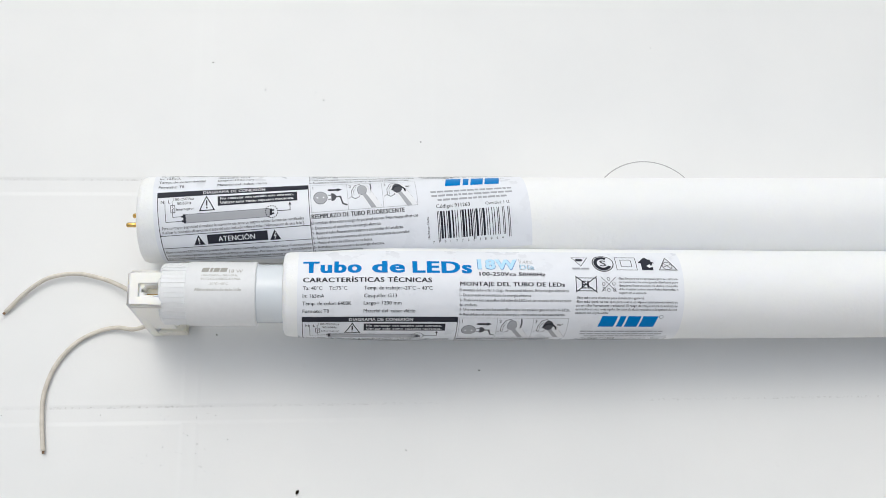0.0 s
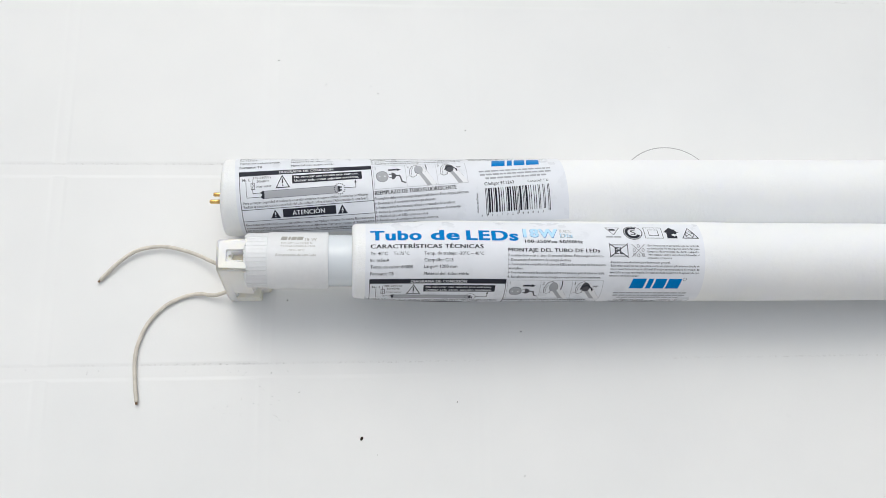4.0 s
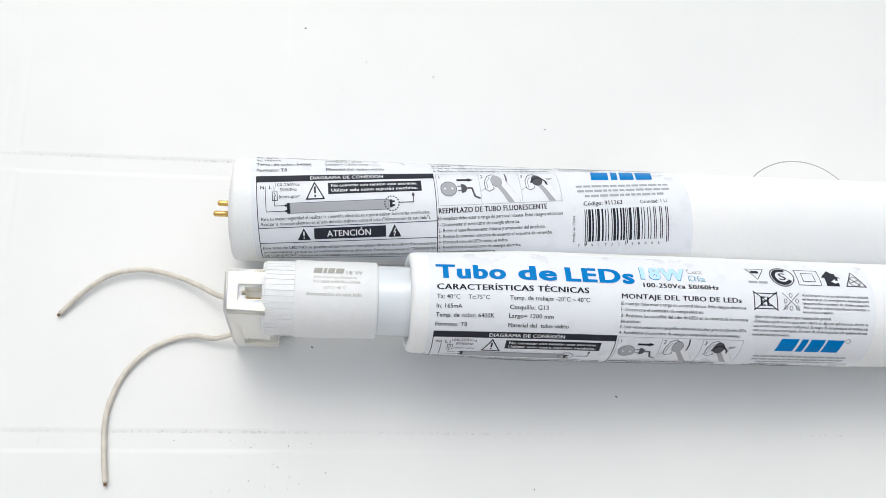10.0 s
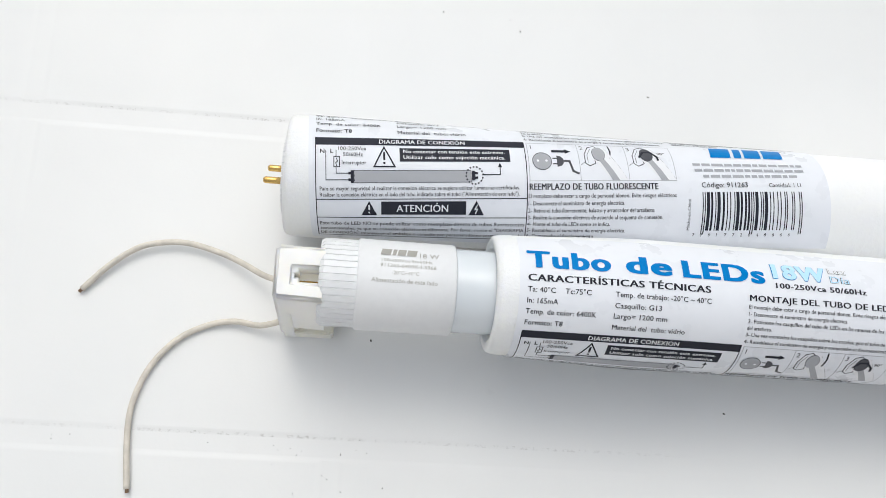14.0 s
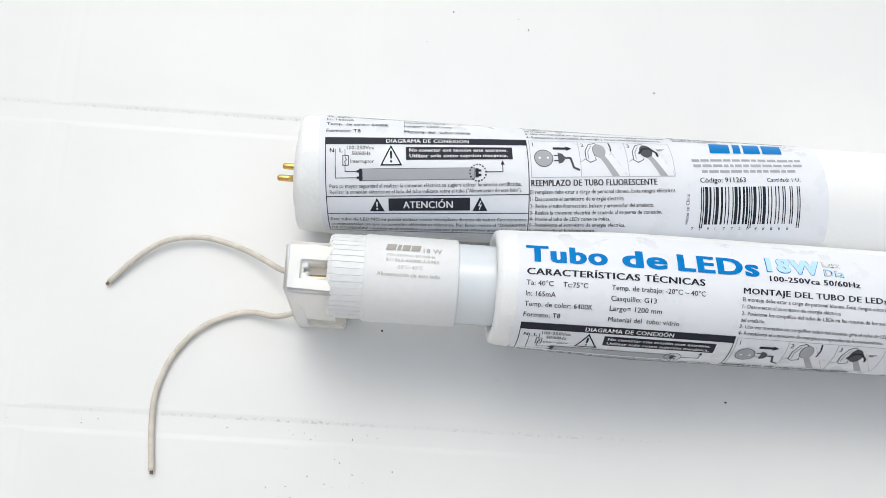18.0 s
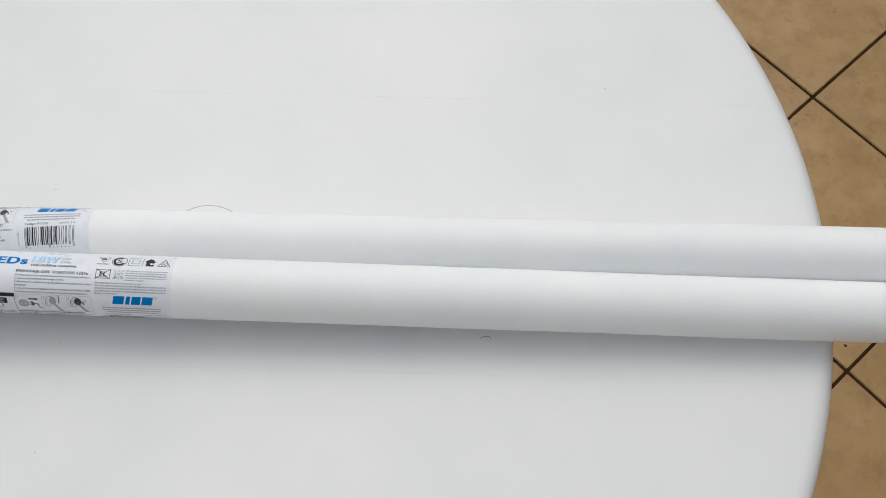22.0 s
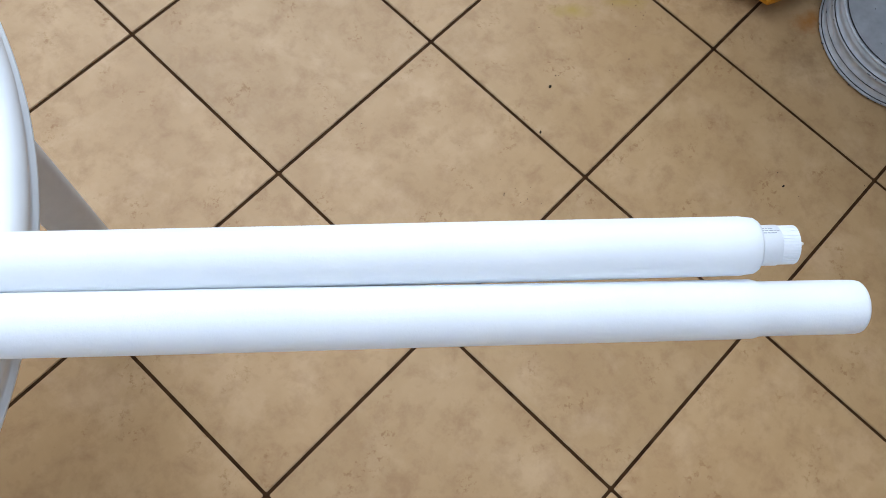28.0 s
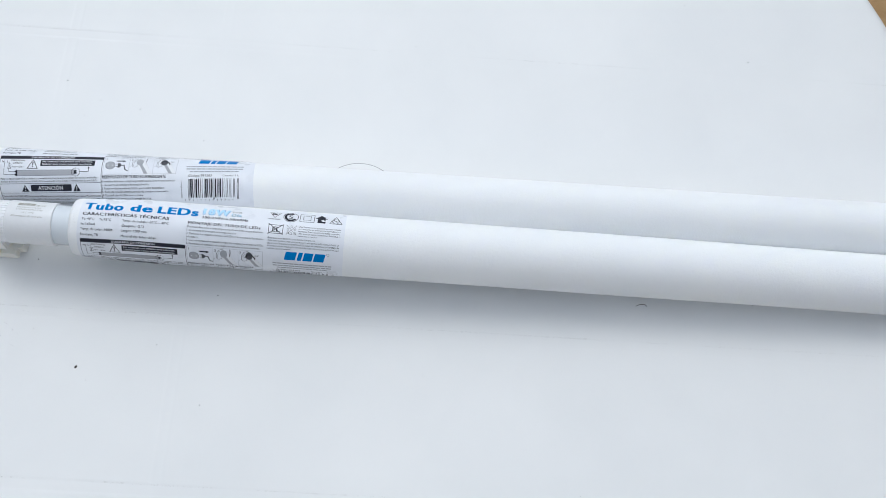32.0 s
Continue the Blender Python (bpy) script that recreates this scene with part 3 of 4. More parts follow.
    for body, u1, w in (("El montaje debe estar a cargo de personal idoneo. Evite riesgos eléctricos", 115.4, 12.2), ("1- Desconecte el suministro de energia eléctrica", 98.8, 9.9), ("2- Posicione los casquillos del tubo de LEDs en las ranuras de los zocalos", 116.4, 7.6), ("del artefacto.", 75.2, 5.4), ("3- Una vez montados los casquillos sobre los zocalos, gire el tubo de LEDs.", 116.4, 3.2), ("4- Restablezca el suministro de energia y compruebe su funcionamiento.", 114.4, 0.8)):
        wr.text(body, 67.4, u1, w, 1.35, G, 0.008)
    wr.line([(67.9, -0.5), (116.2, -0.5), (116.2, -14.6), (67.9, -14.6)], 0.16, P, True, name="panel_frame")
    for u in (84.6, 100.6):
        wr.line([(u, -0.5), (u, -14.6)], 0.16, P, name="panel_frame")
    for n, u in (("1", 69.0), ("2", 85.4), ("3", 101.4)):
        wr.text(n, u, None, -3.2, 1.9, G)
    wr.disc(72.3, -7.9, 3.1, P, name="plug_drawing")
    wr.ring(72.3, -7.9, 3.1, 0.22, G)
    wr.disc(70.9, -7.9, 0.42, ink_white, lift=0.0003, name="plug_drawing")
    wr.disc(73.7, -7.9, 0.42, ink_white, lift=0.0003, name="plug_drawing")
    wr.bar(75.8, -4.5, 80.2, -3.5, K, name="arrow")
    wr.poly([(80.2, -3.0), (80.2, -5.0), (82.3, -4.0)], K, name="arrow_head")
    wr.poly([(77.2, -5.8), (77.2, -10.0), (78.6, -9.6), (79.4, -8.6), (79.4, -7.2), (78.6, -6.2)], G, name="plug_drawing")
    wr.bar(75.8, -7.1, 77.2, -6.7, K, name="plug_drawing")
    wr.bar(75.8, -9.1, 77.2, -8.7, K, name="plug_drawing")
    wr.line([(79.4, -7.9), (81.3, -7.9), (81.8, -9.8), (82.2, -11.4), (84.2, -12.3)], 0.7, G, name="plug_drawing")
    for u, turned in ((0, 0), (16.2, 1)):
        body = [(91.0, -2.6), (93.6, -2.0), (100.2, -14.4), (95.0, -14.4), (89.6, -7.4)]
        shade = [(91.4, -7.8), (93.0, -7.0), (97.4, -14.4), (95.0, -14.4)]
        wr.poly([(a + u, b) for a, b in body], ink_white, 0.00018, "tube_drawing")
        wr.poly([(a + u, b) for a, b in shade], ink_pale, 0.00022, "tube_drawing")
        wr.line([(93.6 + u, -2.2), (99.9 + u, -14.2)], 0.12, P, name="tube_drawing")
        wr.line([(88.0 + u, -9.6), (86.6 + u, -8.6), (86.6 + u, -5.2), (88.2 + u, -2.0), (90.4 + u, -1.1), (91.4 + u, -2.2), (89.4 + u, -5.0), (90.0 + u, -8.6)], 0.26, K, True, name="holder_drawing")
        wr.line([(87.5 + u, -8.4), (87.5 + u, -5.4), (89.0 + u, -2.6)], 0.16, G, name="holder_drawing")
        wr.disc(91.4 + u, -4.8, 2.1, G if turned else ink_pale, ry=2.9, lift=0.00026, name="tube_drawing")
        wr.ring(91.4 + u, -4.8, 2.1, 0.22, K, 24, ry=2.9, name="tube_drawing")
        wr.line([(84.9 + u, -9.4), (86.4 + u, -8.2)], 0.14, G, name="holder_drawing")
    wr.line([(95.3, -0.9), (95.6, -3.6), (95.0, -6.6)], 0.5, K, name="arrow")
    wr.line([(104.9, -6.2), (106.6, -3.8), (109.0, -3.6), (111.0, -5.8), (111.2, -7.4)], 0.75, K, lift=0.00030, name="arrow")
    wr.text("90°", 111.4, 114.0, -4.8, 1.2, G, 0.008)
    wr.text("REEMPLAZO DE TUBO FLUORESCENTE", 67.7, 109.9, -17.4, 2.1, K, 0.03, 3)
    for i, (body, u1) in enumerate((("El remplazo debe estar a cargo de personal idoneo. Evite riesgos eléctricos", 115.8), ("1- Desconecte el suministro de energia electrica.", 98.8), ("2- Retire el tubo fluorescente, balasto y arrancador del artefacto.", 108.8), ("3- Realice la conexión electrica de acuerdo al esquema de conexión.", 111.6), ("4- Monte el tubo de LEDs como se indica.", 94.4), ("5- Restablezca el suministro de energia electrica.", 99.6), ("6- Compruebe el funcionamiento.", 89.8))):
        wr.text(body, 67.4, u1, -19.9 - 2.3 * i, 1.4, G, 0.008)
    wr.text("Hecho en China", 120.6, None, -30.6, 1.12, G, up=True)
    # signs at the right end
    wr.line([(118.2, 30.8), (125.4, 30.8), (121.8, 25.2)], 0.3, G, True, name="seal_sign")
    wr.unread(119.9, 123.7, 28.3, 1.5, K, 5)
    wr.unread(117.8, 125.4, 23.4, 1.0, P, 6)
    wr.ring(132.0, 27.2, 4.7, 0.45, G, 36, name="seal_sign")
    wr.ring(132.0, 27.2, 3.4, 1.5, K, 30, 60, 330, name="seal_sign")
    wr.text("S", 130.6, 133.4, 25.3, 3.8, G, 0.02, 3)
    wr.line([(138.0, 31.2), (147.2, 31.2), (147.2, 23.4), (138.0, 23.4)], 0.3, G, True, name="square_sign")
    wr.line([(140.2, 29.4), (145.0, 29.4), (145.0, 25.2), (140.2, 25.2)], 0.3, G, True, name="square_sign")
    wr.poly([(148.0, 27.6), (151.6, 31.6), (153.2, 30.0), (154.2, 30.0), (154.2, 28.6), (156.0, 27.6), (154.6, 27.4), (154.6, 23.4), (149.4, 23.4), (149.4, 27.4)], K, name="house_sign")
    wr.poly([(151.6, 25.6), (153.4, 26.8), (153.4, 26.0), (156.2, 26.0), (156.2, 25.0), (153.4, 25.0), (153.4, 24.3)], ink_white, 0.0003, "house_sign")
    wr.line([(161.2, 31.0), (157.4, 23.6), (165.4, 23.6)], 0.4, G, True, name="triangle_sign")
    wr.ring(161.3, 26.0, 2.2, 0.3, G, 20, name="triangle_sign")
    wr.line([(159.0, 25.0), (163.4, 27.2)], 0.3, G, name="triangle_sign")
    wr.line([(159.6, 27.6), (162.8, 24.4)], 0.3, G, name="triangle_sign")
    wr.line([(118.9, 19.0), (128.0, 19.0), (128.0, 12.9), (118.9, 12.9)], 0.35, K, True, name="crossed_sign")
    wr.text("EL", 121.3, 126.0, 14.0, 3.9, K, 0.02)
    wr.line([(118.6, 12.2), (128.3, 19.8)], 0.4, K, name="crossed_sign")
    wr.line([(118.6, 19.8), (128.3, 12.2)], 0.4, K, name="crossed_sign")
    wr.line([(130.2, 12.6), (136.8, 19.6)], 0.25, G, name="crossed_sign")
    wr.line([(130.2, 19.6), (136.8, 12.6)], 0.25, G, name="crossed_sign")
    for u, w in ((133.5, 18.6), (131.2, 16.2), (135.8, 16.4), (133.4, 13.4), (135.9, 13.6), (131.4, 13.8)):
        wr.ring(u, w, 0.6, 0.22, G, 12, ry=0.85, name="drop")
    for i, body in enumerate(("-Esta lámpara no es apropiada para ser utilizada", "en luminarias de emergencia diseñadas para", "lámparas fluorescente de doble casquillo.", "-No instalar sobre superficies húmedas o", "expuestas a vapores.")):
        wr.text(body, 138.0, 165.0 if i < 4 else 150.6, 18.4 - 1.68 * i, 1.1, G, 0.008)
    for i, (body, u1) in enumerate((("-Este tubo esta diseñado para iluminación general.", 149.6), ("-Este tubo quizá no sea apto para usarse en algunas aplicaciones donde se", 164.8), ("usa un tubo fluorescente tradicional. El rango de temperatura de trabajo de", 164.8), ("este tubo es mas restringido. En caso de duda respecto a la aptitud de uso", 164.8), ("consulte con el proveedor.", 134.0))):
        wr.text(body, 118.8, u1, 9.2 - 1.8 * i, 1.2, G, 0.008)
    wr.logo(129.8, 155.9, -5.3, 0.9, ink_blue)
    wr.ring(158.0, 0.6, 0.9, 0.16, G, 16)
    wr.unread(122.6, 161.0, -9.2, 1.0, P, 11)
    wr.unread(122.8, 161.2, -11.4, 1.0, P, 12)
    wr.unread(125.4, 158.4, -13.6, 1.0, P, 13)
    wr.text("Código: 911263", 124.4, 140.0, -16.9, 1.75, K, 0.012)
    wr.text("Cantidad: 1 U.", 147.2, 158.6, -16.9, 1.45, K)
    # bars of the thirteen-digit code, guard bars longer
    odd = ("0001101", "0011001", "0010011", "0111101", "0100011", "0110001", "0101111", "0111011", "0110111", "0001011")
    even = ("0100111", "0110011", "0011011", "0100001", "0011101", "0111001", "0000101", "0010001", "0001001", "0010111")
    digits = [int(c) for c in "7791772048866"]
    bits = "101" + "".join((odd if k == "L" else even)[d] for k, d in zip("LGLGLG", digits[1:7])) + "01010"
    bits += "".join("".join("1" if c == "0" else "0" for c in odd[d]) for d in digits[7:]) + "101"
    wide, k = 33.6 / len(bits), 0
    while k < len(bits):
        n = k
        while n < len(bits) and bits[n] == "1":
            n += 1
        if n > k:
            long = k < 3 or 44 < k < 50 or k > 91
            wr.bar(124.5 + k * wide, -32.2 if long else -30.8, 124.5 + n * wide - 0.03, -18.4, K, name="barcode_line")
        k = n + 1
    for i, n in enumerate("7791772048866"):
        wr.text(n, 121.9 + 2.66 * i, None, -32.9, 1.2, K)
    return sheet


# ---- the two tubes ----
def grooved_ring(r, x0, x1, n=40):
    """The knurled collar of an end cap: shallow grooves along x round its skirt."""
    bm = bmesh.new()
    prof = []
    for i in range(n):
        a = 2 * math.pi * i / n
        d = 2 * math.pi / n
        prof += [(r, a), (r, a + d * 0.80), (r - 0.00028, a + d * 0.86), (r - 0.00028, a + d * 0.95)]
    rings = []
    for x, k in ((x0, 0.93), (x0 + 0.0012, 1.0), (x1, 1.0)):
        rings.append([bm.verts.new((x, q * k * math.sin(a), q * k * math.cos(a))) for q, a in prof])
    for p, q in zip(rings, rings[1:]):
        for i in range(len(p)):
            j = (i + 1) % len(p)
            bm.faces.new((p[i], p[j], q[j], q[i]))
    bm.faces.new(rings[0][::-1])
    bm.faces.new(rings[-1])
    bmesh.ops.recalc_face_normals(bm, faces=bm.faces[:])
    return bm


def end_cap(tube, x, way, pins, printed):
    """An end cap whose face lies at x; way: +1 when the tube lies to its right."""
    def X(d):
        return x + way * d
    cap = part("end_cap", lathe_bm([(0.0129, X(0.0106)), (0.01385, X(0.0115)), (0.01385, X(0.0398)), (0.01365, X(0.0402))], 72, "x"), cap_mat, tube, "smooth white plastic end cap", smooth=False)
    cap.data.polygons.foreach_set("use_smooth", [True] * len(cap.data.polygons))
    part("collar", grooved_ring(0.0133, X(0.0), X(0.0111)), cap_mat, cap, "knurled white collar")
    for y, z in pins:
        body = lathe_bm([(0.0007, X(-0.0060)), (0.00112, X(-0.0054)), (0.00112, X(0.002))], 16, "x")
        bmesh.ops.translate(body, verts=body.verts[:], vec=(0, y, z))
        part("pin", body, brass_mat if way > 0 else nickel_mat, cap, "brass contact pin" if way > 0 else "bright metal contact pin", smooth=True)
    if printed:
        wr = Wrap(cap, 0.01385, X(0.0005), -1.9, 0.0)
        if way > 0:
            wr.logo(16.9, 27.6, 8.9, 11.4, print_grey)
            wr.text("18 W", 28.5, 34.2, 8.5, 1.9, print_grey, 0.0, 2)
            wr.text("100-250Vca 50/60Hz", 17.3, 32.2, 6.6, 1.0, print_grey)
            wr.text("911263-6400K-I-5966", 17.0, 33.4, 4.8, 1.15, print_grey)
            wr.text("-20°C~40°C", 20.4, 28.4, 2.6, 1.15, print_grey)
            wr.text("Alimentación de este lado", 14.6, 33.9, 0.15, 1.35, print_grey)
        else:
            for i, (a, b) in enumerate(((-27.0, -16.0), (-26.0, -12.0), (-25.0, -14.0))):
                wr.unread(a, b, 9.6 - 2.0 * i, 0.8, ink_pale, 30 + i)
    return cap


def sleeve_radius(r0, r1, xa, xb):
    """The sleeve's outer radius along x: narrow over its first stretch, then full."""
    def at(x):
        f = min(1.0, max(0.0, (x - xa) / (xb - xa)))
        return r0 + (r1 - r0) * f * f * (3 - 2 * f)
    return at


def hang(x):
    """One at the sleeve's left end, fading to none where it fits the tube."""
    f = min(1.0, max(0.0, (x + 0.010) / 0.050))
    return 1 - f * f * (3 - 2 * f)


def sleeve_bm(x0, x1, radius, seed, end_taper, sag):
    """The foam sleeve: a pipe with soft lips, slightly uneven along its length; sag: how far its loose left end hangs."""
    def wob(h, a):
        p = Vector((h * 9, math.cos(a) * 0.8 + seed, math.sin(a) * 0.8))
        q = Vector((h * 60, math.cos(a) * 2.4 + seed, math.sin(a) * 2.4))
        near = 4.0 * math.exp(-(((h - x0) / 0.008) ** 2))
        free = 1.0 if h > 0.18 else 0.25
        return free * 0.00030 * noise.noise(p) + 0.00008 * (near + free) * noise.noise(q)
    r0, r1 = radius(x0), radius(x1)
    outer = [(r0 - 0.0018, x0), (r0 - 0.0006, x0 + 0.0006), (r0 - 0.0001, x0 + 0.0022)]
    last = x1 - end_taper[0][0] - 0.004
    for i in range(1, 110):
        x = x0 + 0.003 + (last - x0 - 0.003) * (i / 109) ** 1.35
        outer.append((radius(x), x))
    for d, dr in end_taper:
        outer.append((r1 - dr, x1 - d))
    inner = [(0.0143, x1 - 0.0004), (0.0143, x1 - 0.04), (0.0143, x0 + 0.03), (0.0145, x0 + 0.0004)]
    bm = lathe_bm(outer + inner, 84, "x", closed=True, wobble=wob)
    for v in bm.verts:
        v.co.z -= sag * hang(v.co.x)
    return bm


def led_tube(label, p, q, s0, s1, x0, x1, radius, seed, left_pins, taper, lab, sag=0.0):
    tube = tagged(new("led_tube"), label, "led tube", "tubes on the table")
    tube.matrix_world = between(p, q)
    part("glass_tube", lathe_bm([(0.0126, s0 + 0.036), (0.0128, s0 + 0.037), (0.0128, s1 - 0.037), (0.0126, s1 - 0.036)], 64, "x"), glass_mat, tube, "milky translucent glass tube", smooth=True)
    end_cap(tube, s0, 1, left_pins, True)
    end_cap(tube, s1, -1, ((-0.0015, 0.0060), (0.0015, -0.0060)), True)
    part("sleeve", sleeve_bm(x0, x1, radius, seed, taper, sag), foam_mat, tube, "soft white foam sleeve", smooth=True)
    print_label(tube, lambda x: radius(x) + 0.0002, *lab, sag)
    return tube


led_tube("white led tube in foam sleeve, bare end cap in lamp holder", (0, -0.0064, TABLE_Z + 0.0356), (1.1, -0.0066, TABLE_Z + 0.0055), -0.0616, 1.1365, -0.0100, 1.1708, sleeve_radius(0.0185, 0.0202, -0.010, 0.040), 3.1, ((-0.0025, 0.0058), (0.0025, -0.0058)), ((0.0785, 0.0), (0.0725, 0.0015), (0.050, 0.0016), (0.012, 0.0015), (0.0040, 0.0017), (0.0016, 0.0022), (0.0005, 0.0032), (0.0, 0.0048)), (-0.0016, -14.0, radians(-0.479), 0.925), 0.0011)
led_tube("white led tube in foam sleeve with skewed label and brass pins", (0, 0.0320, TABLE_Z + 0.0203), (1.1, 0.0338, TABLE_Z + 0.0196), -0.0764, 1.1224, -0.0752, 1.0968, sleeve_radius(0.0198, 0.0202, 0.02, 0.12), 8.7, ((-0.0037, 0.0050), (0.0037, -0.0050)), ((0.008, 0.0005), (0.0026, 0.0011), (0.0008, 0.0022), (0.0, 0.0040)), (-0.0661, 6.95, radians(4.45), 1.01))


# ---- lamp holder with its two wires ----
def lamp_holder():
    h = tagged(new("lamp_holder"), "cream plastic tube lamp holder with two loose wires on the table", "lamp holder")
    plate = bmesh.new()
    z = TABLE_Z
    side = [(0.0014, z + 0.0490), (-0.0143, z + 0.0490), (-0.0184, z + 0.0090), (-0.0184, z), (0.0070, z), (0.0062, z + 0.0260)]
    ends = [[plate.verts.new((x, y, z)) for y, z in side] for x in (-0.0742, -0.0682)]
    for k in range(6):
        plate.faces.new((ends[0][k], ends[0][(k + 1) % 6], ends[1][(k + 1) % 6], ends[1][k]))
    plate.faces.new(ends[0][::-1])
    plate.faces.new(ends[1])
    bmesh.ops.recalc_face_normals(plate, faces=plate.faces[:])
    bmesh.ops.bevel(plate, geom=plate.edges[:], offset=0.0013, segments=3, affect="EDGES")
    part("back_plate", plate, socket_mat, h, smooth=True).modifiers.new("even", "WEIGHTED_NORMAL")
    outline = ((-0.0741, -0.0144), (-0.0585, -0.0150), (-0.0585, -0.0092), (-0.0682, -0.0092), (-0.0682, -0.0055), (-0.0585, -0.0055), (-0.0585, 0.0014), (-0.0741, 0.0014))
    yoke = bmesh.new()
    low = [yoke.verts.new((x, y - (0.0030 if y < -0.012 else 0), z + 0.0140)) for x, y in outline]
    high = [yoke.verts.new((x, y, z + 0.0492)) for x, y in outline]
    for k in range(8):
        yoke.faces.new((low[k], low[(k + 1) % 8], high[(k + 1) % 8], high[k]))
    yoke.faces.new(low[::-1])
    yoke.faces.new(high)
    bmesh.ops.recalc_face_normals(yoke, faces=yoke.faces[:])
    bmesh.ops.bevel(yoke, geom=[e for e in yoke.edges if e.calc_face_angle(0) > 0.3], offset=0.0013, segments=4, affect="EDGES")
    part("yoke", yoke, socket_mat, h, "forked cream arms that grip the cap", smooth=True).modifiers.new("even", "WEIGHTED_NORMAL")
    part("inner_wall", box_bm((-0.0700, -0.0140, z + 0.003), (-0.0605, 0.0000, z + 0.0432), 0.0010, 3), base_mat, h)
    tray = box_bm((-0.0720, -0.0182, z), (-0.0525, 0.0062, z + 0.0090))
    corner = [e for e in tray.edges if abs((e.verts[0].co - e.verts[1].co).z) > 0.005 and e.verts[0].co.x > -0.06]
    bmesh.ops.bevel(tray, geom=corner, offset=0.0045, segments=6, affect="EDGES")
    lid = [f for f in tray.faces if f.normal.z > 0.5]
    bmesh.ops.inset_individual(tray, faces=lid, thickness=0.0013)
    bmesh.ops.translate(tray, verts=lid[0].verts[:], vec=(0, 0, -0.0008))
    bmesh.ops.bevel(tray, geom=[e for e in tray.edges if e.calc_face_angle(0) > 1], offset=0.0006, segments=3, affect="EDGES")
    part("base", tray, base_mat, h, "hollow ivory plastic foot")
    za = z + 0.0014
    north = ((-0.0750, -0.0020, z + 0.0125), (-0.0812, 0.0003, z + 0.009), (-0.0895, 0.0050, z + 0.0052), (-0.0975, 0.0084, z + 0.0035), (-0.1080, 0.0109, z + 0.0030), (-0.1174, 0.0103, z + 0.0030), (-0.1250, 0.0077, z + 0.0027), (-0.1333, 0.0012, z + 0.0022), (-0.1408, -0.0068, za))
    south = ((-0.0745, -0.0142, z + 0.0062), (-0.0780, -0.0152, z + 0.0050), (-0.0824, -0.0157, z + 0.0035), (-0.0898, -0.0146, z + 0.0022), (-0.0978, -0.0160, za), (-0.1066, -0.0205, za), (-0.1135, -0.0276, za), (-0.1178, -0.0356, za), (-0.1203, -0.0460, za), (-0.1198, -0.0585, za), (-0.1183, -0.0700, za))
    for pts in (north, south):
        w = part("wire", sweep_bm(pts, 0.00102, 12), wire_mat, h, "stiff off-white insulated wire", smooth=True)
        a, b = Vector(pts[-2]), Vector(pts[-1])
        d = (b - a).normalized()
        part("bare_end", sweep_bm([b - d * 0.001, b + d * 0.0003, b + d * 0.0012], 0.0006, 8), copper_mat, w, "dull copper core")
    return h


lamp_holder()


# ---- tin and bag on the floor ----
def tin():
    t = tagged(new("tin"), "round white metal tin with ridged steps, scuffed, on the tiles", "tin")
    t.location, t.scale = (1.820, 0.700, 0), (1.136, 1.136, 0.82)
    body = [(0.128, 0.0), (0.1365, 0.002), (0.1385, 0.006), (0.1372, 0.010), (0.1345, 0.013)]
    for z in (0.032,):
        body += [(0.1335, z - 0.004), (0.1338, z - 0.002), (0.1352, z), (0.1338, z + 0.002)]
    body += [(0.1325, 0.055), (0.1345, 0.058), (0.1325, 0.061), (0.129, 0.064), (0.1275, 0.075), (0.1290, 0.077), (0.1275, 0.079), (0.1275, 0.088)]
    part("body", lathe_bm(body, 96), tin_mat, t, smooth=True)
    part("lid", lathe_bm([(0.1265, 0.086), (0.129, 0.089), (0.129, 0.093), (0.1270, 0.0945), (0.1250, 0.0935), (0.123, 0.090), (0.118, 0.0895), (0.117, 0.0885), (0.0002, 0.0885)], 96), tin_mat, t, "dented grey-white lid", smooth=True)
    for r, z in ((0.1366, 0.0115), (0.1340, 0.0290), (0.1330, 0.0625), (0.1237, 0.0935)):
        part("seam", lathe_bm([(r - 0.0012, z - 0.0005), (r + 0.0003, z - 0.0005), (r + 0.0003, z + 0.0005), (r - 0.0012, z + 0.0005)], 96, closed=True), soot_mat, t, "dark grimy seam")
    rng = random.Random(12)
    chips = bmesh.new()
    for _ in range(260):
        a, low = rng.uniform(0, 6.283), rng.random() < 0.75
        r, z = rng.choice(((0.1386, rng.uniform(0.003, 0.009)), (0.1386, rng.uniform(0.003, 0.009)), (0.1352, 0.032), (0.1344, 0.058))) if low else (rng.uniform(0.03, 0.115), 0.0886)
        m = Matrix.Translation((r * math.cos(a), r * math.sin(a), z)) @ Matrix.Rotation(a, 4, "Z") @ Matrix.Diagonal((0.6, rng.uniform(0.8, 2.2), 0.5, 1))
        bmesh.ops.create_icosphere(chips, subdivisions=1, radius=rng.uniform(0.0007, 0.0016), matrix=m)
    tagged(part("paint_chips", chips, soot_mat, t, "dark chips where the white paint is gone"), kind="stuff")


tin()


BAG_TIP = (1.562, 0.746, 0)


